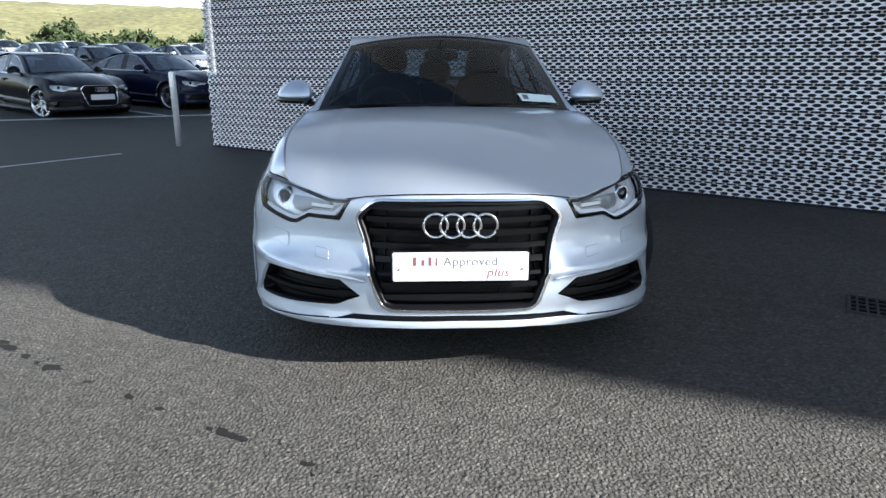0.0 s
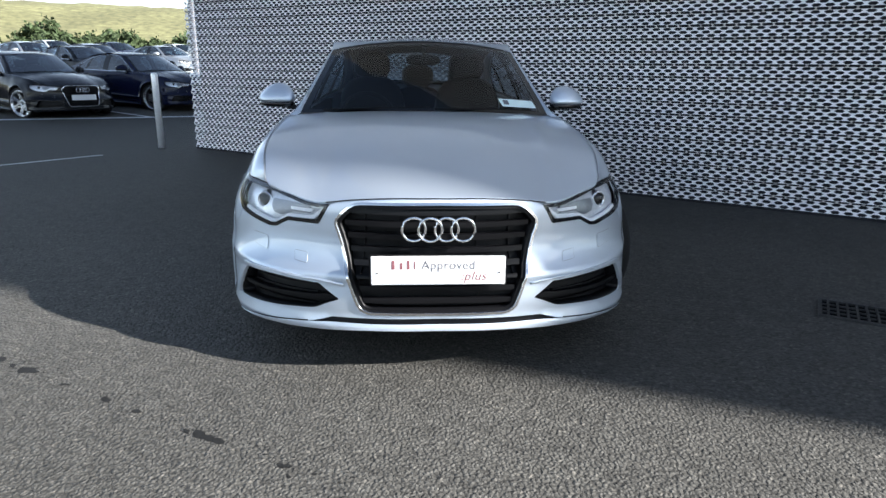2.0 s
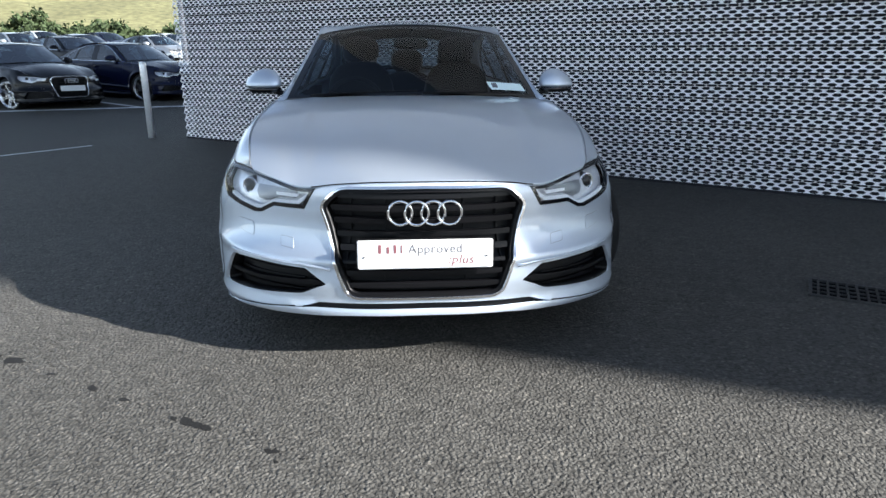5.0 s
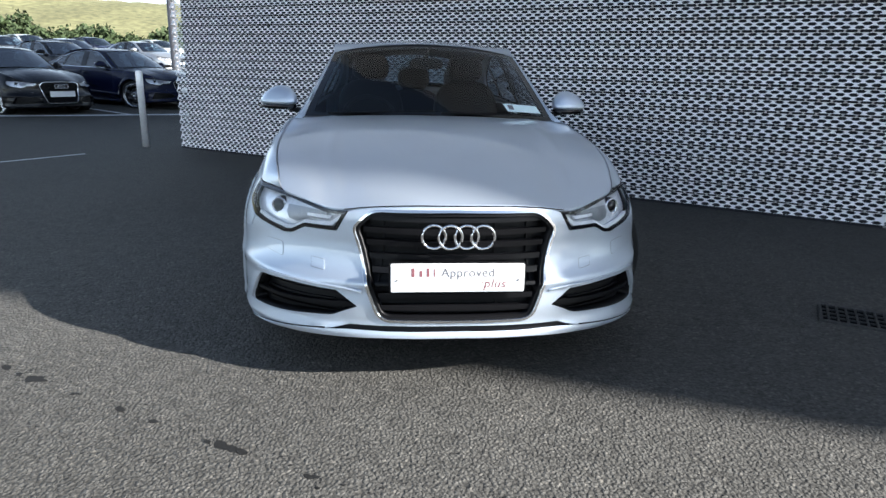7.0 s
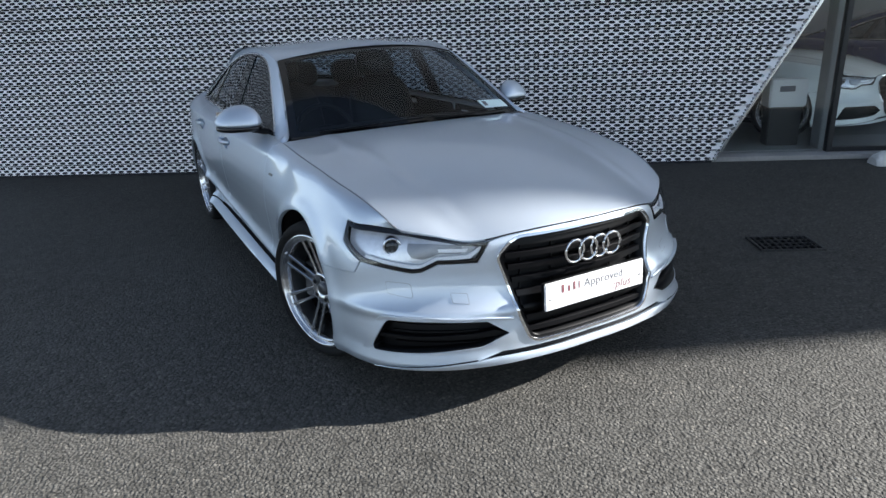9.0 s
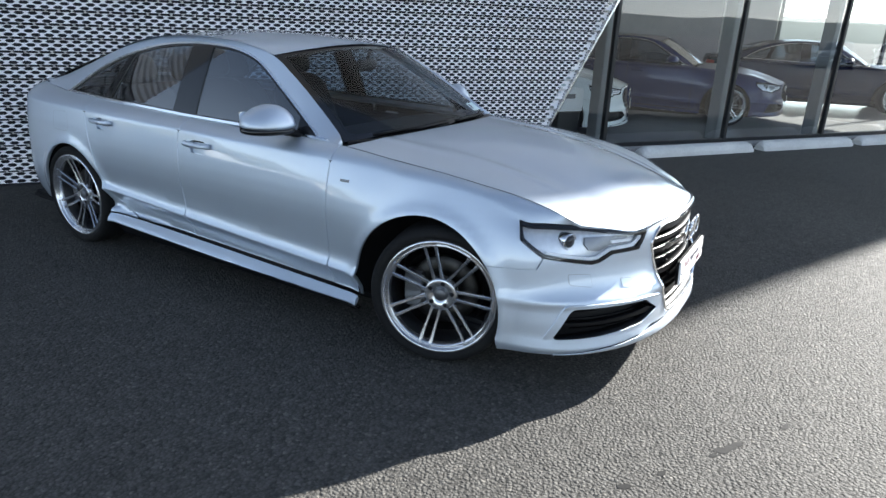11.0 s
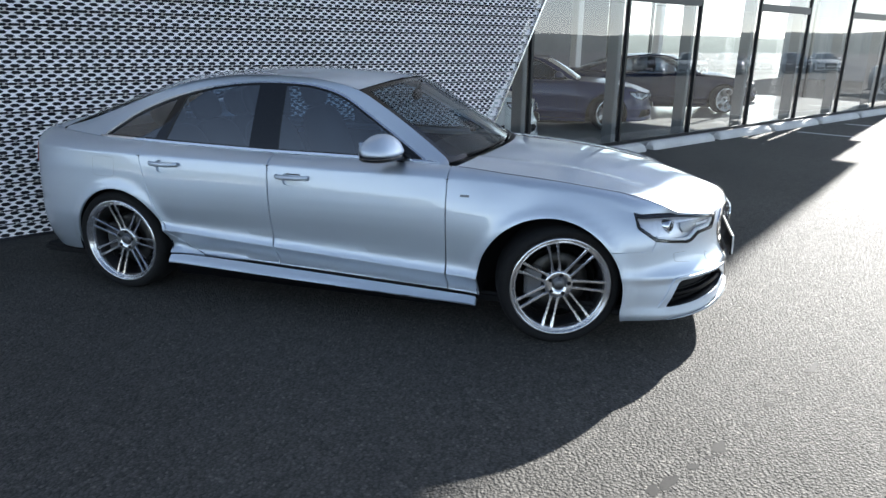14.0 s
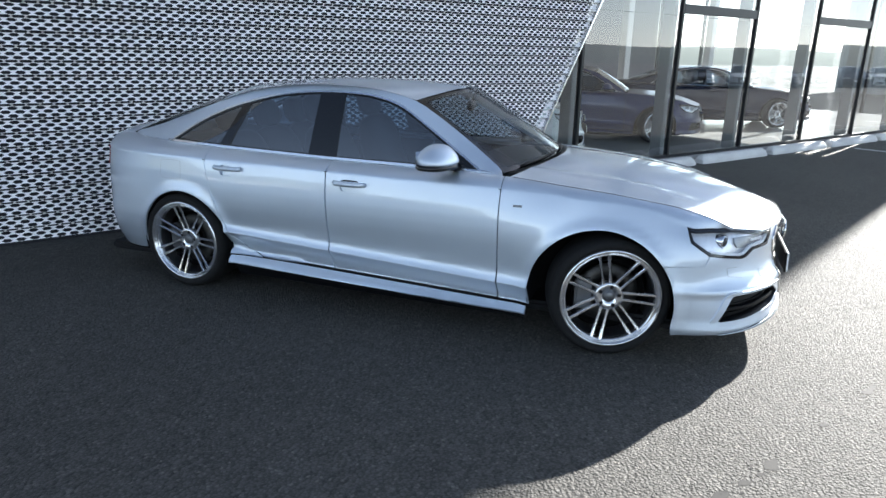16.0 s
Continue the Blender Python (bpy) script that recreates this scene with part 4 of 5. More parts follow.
    part("floor_pan", bm, TRIM, car)
    bm = bmesh.new()
    box(bm, -.48, .48, .20, 1.3, .22, .60, .03)
    part("engine_bay", bm, TRIM, car)
    for sg in (1, -1):
        ins = [sy(1.45, .24), sy(3.34, .24), sy(3.40, .74), sy(4.2, .76), (s_of(15.6), .93), sy(3.4, .945), sy(2.2, .93), sy(1.45, .92)]
        sheet("door_lining", [(sg * s, z) for s, z in ins], lambda s, z: hull(s, min(z, crease(t_of(abs(s))))), TRIM, car, flip=True, depth=0, out=-.05, step=.15)
    bm = bmesh.new()
    blob(bm, (0, 1.62, .83), (.74, .34, .135), 4.0, 36, 14)
    dash = part("dashboard", bm, TRIM, car, "dark dashboard", True)
    bm = bmesh.new()
    ring = [(.185 * math.cos(2 * math.pi * k / 32), 0, .185 * math.sin(2 * math.pi * k / 32)) for k in range(32)]
    tube(bm, ring, .016, 8, True)
    for a in (0, math.pi, -math.pi / 2):
        tube(bm, [(.05 * math.cos(a), 0, .05 * math.sin(a)), (.18 * math.cos(a), 0, .18 * math.sin(a))], .015, 6)
    blob(bm, (0, -.01, 0), (.07, .03, .06), 2.5, 16, 8)
    o = part("steering_wheel", bm, LEATHER, car, "", True)
    o.matrix_local = pose(-.38, 2.03, .88, -22)
    bm = bmesh.new()
    blob(bm, (0, 0, 0), (.115, .02, .036), 3.0, 20, 10)
    tube(bm, [(0, 0, .02), (0, -.03, .09)], .012)
    o = part("rear_view_mirror", bm, BLACK, car, "", True)
    o.matrix_local = pose(0, 2.0, 1.275, 0, 0, 8)
    for x in (-.38, .38):
        make_seat(car, x, 2.75)
    for x in (-.42, 0, .42):
        make_seat(car, x, 3.46, -.09)
    bm = bmesh.new()
    box(bm, -.60, .60, 3.78, 4.38, .96, .985, .01)
    part("parcel_shelf", bm, TRIM, car)
    bm = bmesh.new()
    box(bm, -.66, .66, 3.82, 3.9, .3, .97, .01)
    part("seat_bulkhead", bm, TRIM, car)
    sheet("headlining", [(-.57, .04), (.57, .04), (.57, 1.52), (-.57, 1.52)], roof_skin, TRIM, car, depth=0, step=.2, out=-.03)
    # card behind the windscreen
    card = sheet("screen_card", [(.42, .052), (.62, .052), (.61, .125), (.405, .125)], screen_skin, PAPER, car, depth=0, step=.05, out=.0025, label="pale green price card on the windscreen")
    code = sheet("card_print", [(.432, .070), (.462, .070), (.460, .112), (.428, .112)], screen_skin, GREYINK, card, depth=0, step=.05, out=.0045)
    for sd in (-1, 1):
        make_wheel(car, sd, True, steer)
        make_wheel(car, sd, False)
    return car


def repaint(car, old, fresh):
    """Gives a copy its own colour on its own slots."""
    for o in car.children_recursive:
        for slot in o.material_slots:
            if slot.material == old:
                slot.link = "OBJECT"
                slot.material = fresh
    return car


saloon = make_car(SILVER, 18)
tagged(saloon, "silver metallic four-door saloon parked on the asphalt forecourt", "car")


# ---- the place: facade frame u along, w into the building, z up ----
TH = radians(34.6)
EX, NX = Vector((math.cos(TH), -math.sin(TH), 0)), Vector((math.sin(TH), math.cos(TH), 0))
FM = Matrix(((EX.x, NX.x, 0, 4.05), (EX.y, NX.y, 0, 2.7), (0, 0, 1, 0), (0, 0, 0, 1)))
CLAD = material("perforated aluminium", (0.93, 0.89, 0.875), 0.42, 0.3, vary=0.05, scale=6, stain=0.06, stain_scale=0.9)
DARKWALL = material("dark backing", (0.018, 0.018, 0.022), 0.9, vary=0.2, scale=5)
FRAME = material("anthracite frame", (0.012, 0.013, 0.016), 0.4, 0.2, vary=0.1, scale=30)
FASCIA = material("grey fascia", (0.45, 0.46, 0.48), 0.45, 0.3, vary=0.06, scale=4)
CONCRETE = material("pale concrete", (0.62, 0.61, 0.59), 0.8, 0, vary=0.1, scale=40, bump=0.3, bump_scale=120, stain=0.1, stain_scale=3)
KERB = material("grey concrete", (0.30, 0.29, 0.28), 0.8, 0, vary=0.12, scale=40, bump=0.3, bump_scale=120, stain=0.12, stain_scale=3)
PAINTWHITE = material("white road paint", (0.62, 0.63, 0.64), 0.7, 0, vary=0.25, scale=60, stain=0.3, stain_scale=4)
TILE = material("showroom tile", (0.42, 0.42, 0.41), 0.18, 0, vary=0.06, scale=6, stain=0.06, stain_scale=1.2)
PLASTER = material("white plaster", (0.78, 0.78, 0.77), 0.8, 0, vary=0.04, scale=8)
GREYWALL = material("dark grey wall paint", (0.10, 0.10, 0.115), 0.8, 0, vary=0.06, scale=5, stain=0.1, stain_scale=0.8)
GREYFIN = material("grey fin", (0.22, 0.23, 0.24), 0.5, 0.2, vary=0.05, scale=10)
GLAZING = pane("facade glass", (0.93, 0.97, 0.97), 0.12, 1.0, 3.0)
FRAMEGREY = material("grey steel", (0.10, 0.10, 0.11), 0.5, 0.4, vary=0.1, scale=10)
STAINLESS = material("brushed steel", (0.90, 0.90, 0.90), 0.30, 0.35, vary=0.08, scale=30)
HOLE_SHADE = material("drain hole shade", (0.002, 0.002, 0.002), 0.9, spec=0.05)
IRON = material("cast iron", (0.045, 0.045, 0.047), 0.55, 0.5, vary=0.3, scale=60, bump=0.3, bump_scale=80)
OIL = material("oil spot", (0.012, 0.012, 0.012), 0.72, 0, spec=0.2, vary=0.3, scale=90)


def asphalt():
    """Small rounded stones of mixed greys in dark binder, worn unevenly."""
    m = material("asphalt", (0.080, 0.077, 0.072), 0.72, 0, spec=0.22, stain=0.14, stain_scale=0.45)
    t = m.node_tree
    b = t.nodes["Principled BSDF"]
    co = t.nodes.new("ShaderNodeTexCoord").outputs["Object"]

    def node(kind, **sockets):
        n = t.nodes.new("ShaderNode" + kind)
        for k, v in sockets.items():
            n.inputs[k].default_value = v
        return n
    warp = node("TexNoise", Scale=60.0, Detail=2.0)
    t.links.new(co, warp.inputs["Vector"])
    bend = t.nodes.new("ShaderNodeVectorMath")
    bend.operation = "MULTIPLY_ADD"
    bend.inputs[1].default_value = (.016, .016, .016)
    t.links.new(warp.outputs["Color"], bend.inputs[0])
    t.links.new(co, bend.inputs[2])
    stones = node("TexVoronoi", Scale=72.0)
    t.links.new(bend.outputs[0], stones.inputs["Vector"])
    pick = t.nodes.new("ShaderNodeSeparateColor")
    t.links.new(stones.outputs["Color"], pick.inputs[0])
    ramp = t.nodes.new("ShaderNodeValToRGB")
    ramp.color_ramp.elements[0].position, ramp.color_ramp.elements[0].color = 0.0, (0.60, 0.60, 0.60, 1)
    ramp.color_ramp.elements[1].position, ramp.color_ramp.elements[1].color = 1.0, (1.75, 1.70, 1.62, 1)
    for at, value in ((0.16, 0.76), (0.30, 0.94), (0.78, 1.08), (0.93, 1.30)):
        e = ramp.color_ramp.elements.new(at)
        e.color = (value, value, value * .985, 1)
    t.links.new(pick.outputs[0], ramp.inputs["Fac"])
    joint = node("MapRange")
    for k, v in (("From Min", .30), ("From Max", .75), ("To Min", 1.04), ("To Max", .66)):
        joint.inputs[k].default_value = v
    t.links.new(stones.outputs["Distance"], joint.inputs["Value"])
    patch = node("TexNoise", Scale=9.0, Detail=5.0)
    t.links.new(co, patch.inputs["Vector"])
    worn = node("MapRange")
    for k, v in (("From Min", .3), ("From Max", .7), ("To Min", .90), ("To Max", 1.10)):
        worn.inputs[k].default_value = v
    t.links.new(patch.outputs["Fac"], worn.inputs["Value"])
    colour = b.inputs["Base Color"].links[0].from_socket
    for factor in (ramp.outputs["Color"], joint.outputs["Result"], worn.outputs["Result"]):
        mul = t.nodes.new("ShaderNodeMix")
        mul.data_type, mul.blend_type = "RGBA", "MULTIPLY"
        mul.inputs["Factor"].default_value = 1.0
        t.links.new(colour, mul.inputs[6])
        t.links.new(factor, mul.inputs[7])
        colour = mul.outputs[2]
    t.links.new(colour, b.inputs["Base Color"])
    # every stone stands at a height of its own
    lift = t.nodes.new("ShaderNodeMath")
    lift.operation = "MULTIPLY_ADD"
    lift.inputs[1].default_value = 0.55
    t.links.new(pick.outputs[1], lift.inputs[0])
    dome = t.nodes.new("ShaderNodeMath")
    dome.operation = "SUBTRACT"
    dome.inputs[0].default_value = 1.0
    t.links.new(stones.outputs["Distance"], dome.inputs[1])
    t.links.new(dome.outputs[0], lift.inputs[2])
    bump = node("Bump", Strength=1.0, Distance=0.007)
    t.links.new(lift.outputs[0], bump.inputs["Height"])
    t.links.new(bump.outputs["Normal"], b.inputs["Normal"])
    return m


ASPHALT = asphalt()
UP = Vector((-.45, .893, 0))


def rise(x, y):
    """The car park climbs gently away behind the building."""
    k = x * UP.x + y * UP.y
    return float(np.interp(k, [9, 14, 62], [0, .075, 2.0]))


def make_ground():
    radii = [0, 4, 8, 9, 10, 11, 12, 13, 15, 17, 19, 22, 26, 31, 37, 44, 52, 62, 75, 100, 160, 300, 700]
    P, F, n = [(0, 0, 0)], [], 96
    for r in radii[1:]:
        for k in range(n):
            x, y = r * math.cos(2 * math.pi * k / n), r * math.sin(2 * math.pi * k / n)
            P.append((x, y, rise(x, y)))
    for k in range(n):
        F.append((0, 1 + k, 1 + (k + 1) % n))
    for i in range(len(radii) - 2):
        for k in range(n):
            a, b = 1 + i * n + k, 1 + i * n + (k + 1) % n
            F.append((a, a + n, b + n, b))
    me = bpy.data.meshes.new("ground")
    me.from_pydata(P, [], F)
    me.polygons.foreach_set("use_smooth", [True] * len(F))
    return link("ground", me, ASPHALT)


ground = make_ground()
tagged(ground, "dark grey asphalt forecourt with fine stone grain", "ground", kind="structure")


def slant(z):
    return 0.02 + 0.56 * z


# perforated cladding: folded rows of staggered oval holes
LEFT, RIB, PITCH = -8.88, 0.115, 0.100
FOLD = [(0.0, -.038), (.27, -.026), (.54, -.013), (.80, 0.0), (1.0, -.038)]


def fold(k):
    """Depth and height of the k-th fold line."""
    rib, j = divmod(k, 4)
    return 0.03 + RIB * (rib + FOLD[j][0]), FOLD[j][1]


def cladding():
    P, F = [], []
    rows = 4 * 24
    for r in range(rows):
        (z0, w0), (z1, w1) = fold(r), fold(r + 1)
        zm, wm = (z0 + z1) / 2, (w0 + w1) / 2
        # return rows get wider holes, which stand for the shadow under each fold
        face = r % 4 != 3
        hh = 0.44 if face else 0.46
        wide, neck = (.0385, .020) if face else (.046, .034)
        end = slant(zm) - .02
        n = int((end - LEFT) / PITCH) + 2
        shift = PITCH / 2 if r % 2 else 0.0
        for i in range(n):
            a = LEFT - PITCH + shift + i * PITCH
            b = a + PITCH
            if b <= LEFT + .02 or a >= end - .005:
                continue
            a_, b_ = max(a, LEFT), min(b, end)
            c = (a + b) / 2
            if b_ - a_ < PITCH * .98:
                k = len(P)
                P += [(a_, w0, z0), (b_, w0, z0), (b_, w1, z1), (a_, w1, z1)]
                F.append((k, k + 1, k + 2, k + 3))
                continue
            k = len(P)
            lo, hi = .5 - hh, .5 + hh
            zl, wl = z0 + (z1 - z0) * lo, w0 + (w1 - w0) * lo
            zh, wh = z0 + (z1 - z0) * hi, w0 + (w1 - w0) * hi
            P += [(a, w0, z0), (b, w0, z0), (b, wm, zm), (b, w1, z1), (a, w1, z1), (a, wm, zm),
                  (c - neck, wl, zl), (c + neck, wl, zl), (c + wide, wm, zm), (c + neck, wh, zh), (c - neck, wh, zh), (c - wide, wm, zm)]
            F += [(k, k + 1, k + 7, k + 6), (k + 1, k + 2, k + 8, k + 7), (k + 2, k + 3, k + 9, k + 8), (k + 3, k + 4, k + 10, k + 9), (k + 4, k + 5, k + 11, k + 10), (k + 5, k, k + 6, k + 11)]
    top = fold(rows)[0]
    for r in range(rows, 4 * 104):           # above the eye's reach the folds go on
        (z0, w0), (z1, w1) = fold(r), fold(r + 1)
        k = len(P)
        P += [(LEFT, w0, z0), (slant(min(z0, 5.2)), w0, z0), (slant(min(z1, 5.2)), w1, z1), (LEFT, w1, z1)]
        F.append((k, k + 1, k + 2, k + 3))
    me = bpy.data.meshes.new("wall_cladding")
    me.from_pydata(P, [], F)
    me.update()
    ob = link("wall_cladding", me, CLAD)
    ob.matrix_world = FM @ Matrix.Translation((0, -.05, 0))
    return tagged(ob, "folded silver aluminium cladding with rows of oval holes", "wall", kind="structure")


cladding()


def prism(name, outline, w0, w1, mat):
    """A slab in the facade frame from an outline in u and z."""
    bm = bmesh.new()
    a = [bm.verts.new((u, w0, z)) for u, z in outline]
    b = [bm.verts.new((u, w1, z)) for u, z in outline]
    bm.faces.new(a)
    bm.faces.new(b[::-1])
    n = len(a)
    for i in range(n):
        bm.faces.new((a[(i + 1) % n], a[i], b[i], b[(i + 1) % n]))
    bmesh.ops.recalc_face_normals(bm, faces=bm.faces)
    o = part(name, bm, mat)
    o.matrix_world = FM
    return o


o = prism("wall_backing", [(LEFT + .05, 0.0), (slant(0) - .03, 0), (slant(5.2) - .03, 5.2), (LEFT + .05, 5.2)], .06, .28, DARKWALL)
tagged(o, "dark wall behind the perforated cladding", "wall", kind="structure")
# out of view: outline set by its ground shadow, silver added to brighten the bonnet
o = prism("wall_upper", [(LEFT + .05, 5.2), (17.6, 5.2), (17.6, 7.4), (19.2, 7.4), (19.2, 13.0), (LEFT + .05, 13.0)], .0, .5, CLAD)
tagged(o, "unseen upper storey of the showroom, pale silver to brighten the bonnet", "wall", kind="structure")
o = prism("wall_gable", [(LEFT + .05, 0), (LEFT + .4, 0), (LEFT + .4, 13), (LEFT + .05, 13)], .28, 12.0, FASCIA)
tagged(o, "plain grey gable wall of the showroom", "wall", kind="structure")
# cut edge of the cladding
bm = bmesh.new()
for z0, z1 in ((0.03, 5.2),):
    a, b = Vector((slant(z0), -.08, z0)), Vector((slant(z1), -.08, z1))
    d = (b - a).normalized()
    s = Vector((d.z, 0, -d.x))
    for p, q in (((-.014), .010),):
        vs = [bm.verts.new(c + s * k + Vector((0, y, 0))) for c in (a, b) for k, y in ((p, -.03), (q, -.03), (q, .02), (p, .02))]
        for i in range(4):
            bm.faces.new((vs[i], vs[(i + 1) % 4], vs[4 + (i + 1) % 4], vs[4 + i]))
        bm.faces.new(vs[:4][::-1])
        bm.faces.new(vs[4:])
bmesh.ops.recalc_face_normals(bm, faces=bm.faces)
o = part("trim", bm, SATIN)
o.matrix_world = FM
tagged(o, "slanted bright metal edge of the cladding", "trim", kind="structure")
bm = bmesh.new()
box(bm, LEFT, slant(0), -.075, .06, .0, .035)
o = part("baseboard", bm, DARKWALL)
o.matrix_world = FM
tagged(o, "dark foot of the cladding", "baseboard", kind="structure")

# glazed front
POSTS = [1.27, 3.43, 5.52, 7.67, 9.87, 12.15, 14.6, 17.1]
GW = .14
win = new("window_1")
win.matrix_world = FM
tagged(win, "tall showroom glazing in dark metal frames", "window", kind="structure")
for u in POSTS:
    bm = bmesh.new()
    box(bm, u - .028, u + .028, GW - .03, GW + .05, .05, 5.2, .006)
    part("mullion", bm, FRAME, win)
for u in POSTS:
    bm = bmesh.new()
    box(bm, u - .05, u + .05, GW + .11, GW + .32, .052, 5.1, .008)
    part("post_fin", bm, GREYFIN, win)
for k, (a, b) in enumerate(zip(POSTS, POSTS[1:])):
    if k % 2 == 1:
        for z in (2.375, 3.1, 3.9):
            bm = bmesh.new()
            box(bm, a + .028, b - .028, GW - .028, GW + .05, z - .07, z + .07, .006)
            part("transom", bm, FRAME, win)
    bm = bmesh.new()
    box(bm, a + .029, b - .029, GW - .028, GW + .05, .05, .10, .004)
    part("bottom_rail", bm, FRAME, win)
    bm = bmesh.new()
    bm.faces.new([bm.verts.new(p) for p in ((a + .03, GW, .06), (b - .03, GW, .06), (b - .03, GW, 5.2), (a + .03, GW, 5.2))])
    o = part("pane", bm, GLAZING, win)
    o.visible_shadow = False
bm = bmesh.new()
vs = [bm.verts.new(p) for p in ((slant(.05) - .03, GW, .05), (POSTS[0] - .03, GW, .05), (POSTS[0] - .03, GW, 2.3), (slant(2.2) - .02, GW, 2.3))]
bm.faces.new(vs)
o = part("pane", bm, GLAZING, win)
o.visible_shadow = False
for z in (2.28, 3.9, 5.18):
    bm = bmesh.new()
    box(bm, -.3, 17.7, GW + .10, GW + .12, z - .005, z + .005)
    part("glazing_bead", bm, FRAME, win)
bm = bmesh.new()
box(bm, slant(0) - .02, 17.5, -.05, GW + .12, .0, .048, .008)
o = part("kerb", bm, KERB)
o.matrix_world = FM
tagged(o, "grey concrete plinth under the glazing", "kerb", kind="structure")

# showroom inside
o = prism("floor_showroom", [(LEFT + .4, .001), (17.7, .001), (17.7, .05), (LEFT + .4, .05)], GW + .12, 11.9, TILE)
tagged(o, "grey polished showroom floor", "floor", kind="structure")
o = prism("wall_end", [(17.6, 6.0), (17.9, 6.0), (17.9, 13), (17.6, 13)], 1.2, 11.9, FASCIA)
tagged(o, "plain grey end wall over the glazed end of the showroom", "wall", kind="structure")
# unseen lid: shuts out the sky, its height lets sun in from the end
o = prism("ceiling", [(LEFT + .4, 6.0), (17.69, 6.0), (17.69, 6.2), (LEFT + .4, 6.2)], .5, 11.6, PLASTER)
tagged(o, "unseen white ceiling added to darken the showroom", "ceiling", kind="structure")
# added block at the open corner, cuts the sun streaks on the forecourt
o = prism("wall_pier", [(17.15, .05), (17.9, .05), (17.9, 6.0), (17.15, 6.0)], .27, 1.20, FASCIA)
tagged(o, "added grey block that keeps sun streaks off the forecourt", "wall", kind="structure")
win = new("window_2")
win.matrix_world = FM
tagged(win, "glazed end of the showroom in dark metal frames", "window", kind="structure")
for k in range(6):
    w = 1.25 + 2.07 * k
    bm = bmesh.new()
    box(bm, 17.75, 17.9, w - .035, w + .035, .05, 6.0, .006)
    part("mullion", bm, FRAME, win)
    if k < 5:
        bm = bmesh.new()
        bm.faces.new([bm.verts.new(p) for p in ((17.82, w + .03, .05), (17.82, w + 2.04, .05), (17.82, w + 2.04, 6.0), (17.82, w + .03, 6.0))])
        o = part("pane", bm, GLAZING, win)
        o.visible_shadow = False
o = prism("wall_rear", [(LEFT + .4, .05), (17.7, .05), (17.7, 6.0), (LEFT + .4, 6.0)], 11.6, 11.9, GREYWALL)
tagged(o, "dark grey rear wall of the showroom", "wall", kind="structure")
# unseen dark wall added to keep the showroom dim
o = prism("wall_partition", [(-2.2, .05), (-2.0, .05), (-2.0, 5.0), (-2.2, 5.0)], .3, 9.0, DARKWALL)
tagged(o, "added dark wall, out of view, that darkens the showroom", "wall", kind="structure")
for u in (2.4, 6.6, 10.9, 15.3):
    for w in (7.5,):
        bm = bmesh.new()
        box(bm, u - .13, u + .13, w - .13, w + .13, .05, 5.0, .015)
        o = part("column", bm, FASCIA)
        o.matrix_world = FM
        tagged(o, "square grey column inside the showroom", "column", "showroom columns")


def stop_block(length):
    """A precast wheel stop: rounded top, chamfered ends."""
    bm = bmesh.new()
    prof = [(-.11, 0), (-.105, .05), (-.075, .105), (-.03, .13), (.03, .13), (.075, .105), (.105, .05), (.11, 0)]
    rings = []
    for x, k in ((-length / 2, .55), (-length / 2 + .03, .8), (-length / 2 + .09, 1), (length / 2 - .09, 1), (length / 2 - .03, .8), (length / 2, .55)):
        rings.append([bm.verts.new((x, y * (.6 + .4 * k), z * k)) for y, z in prof])
    for a, b in zip(rings, rings[1:]):
        for i in range(len(prof)):
            bm.faces.new((a[i], b[i], b[(i + 1) % len(prof)], a[(i + 1) % len(prof)]))
    bm.faces.new(rings[0])
    bm.faces.new(rings[-1][::-1])
    bmesh.ops.recalc_face_normals(bm, faces=bm.faces)
    return part("wheel_stop", bm, CONCRETE)


stops = [(a + .22, b + .02) for a, b in zip(POSTS, POSTS[1:])]
for a, b in stops:
    m = FM @ Matrix.Translation(((a + b) / 2, -.33, 0))
    o = stop_block(b - a)
    o.matrix_world = m
    tagged(o, "white concrete wheel stop lying along the glazing", "wheel stop", "wheel stops")

# drain grate in the asphalt
grate = new("drain_grate")
grate.matrix_world = pose(2.27, .605, 0, 0, 0, -33)
tagged(grate, "black cast-iron drain grate set in the asphalt", "drain grate")
GX, GY = .205, .145
# flat black sheet: the shade of the hole under the bars, as colour
bm = bmesh.new()
box(bm, -GX + .005, GX - .005, -GY + .005, GY - .005, .0005, .002)
part("pit", bm, HOLE_SHADE, grate)
bm = bmesh.new()
for x0, x1, y0, y1 in ((-GX, GX, -GY, -GY + .018), (-GX, GX, GY - .018, GY), (-GX, -GX + .018, -GY + .018, GY - .018), (GX - .018, GX, -GY + .018, GY - .018)):
    box(bm, x0, x1, y0, y1, .0, .014, .002)
part("grate_frame", bm, IRON, grate)
for k in range(8):
    bm = bmesh.new()
    x = -.1575 + .045 * k
    box(bm, x - .005, x + .005, -GY + .016, GY - .016, .001, .013, .002)
    part("grate_bar", bm, IRON, grate)
for y in (-.065, 0, .065):
    bm = bmesh.new()
    box(bm, -GX + .016, GX - .016, y - .005, y + .005, .0015, .012, .002)
    part("cross_bar", bm, IRON, grate)

# bollard
bm = bmesh.new()
lathe(bm, [(0, .0001), (0, .049), (1.08, .048), (1.105, .043), (1.115, .025), (1.116, .0001)], 32, "z")
bol = part("bollard", bm, STAINLESS, None, "", True)
bol.matrix_world = pose(-3.851, 7.742, 0)
tagged(bol, "brushed steel bollard standing on the asphalt", "bollard")

# oil drips
random.seed(5)
bm = bmesh.new()
count = 0


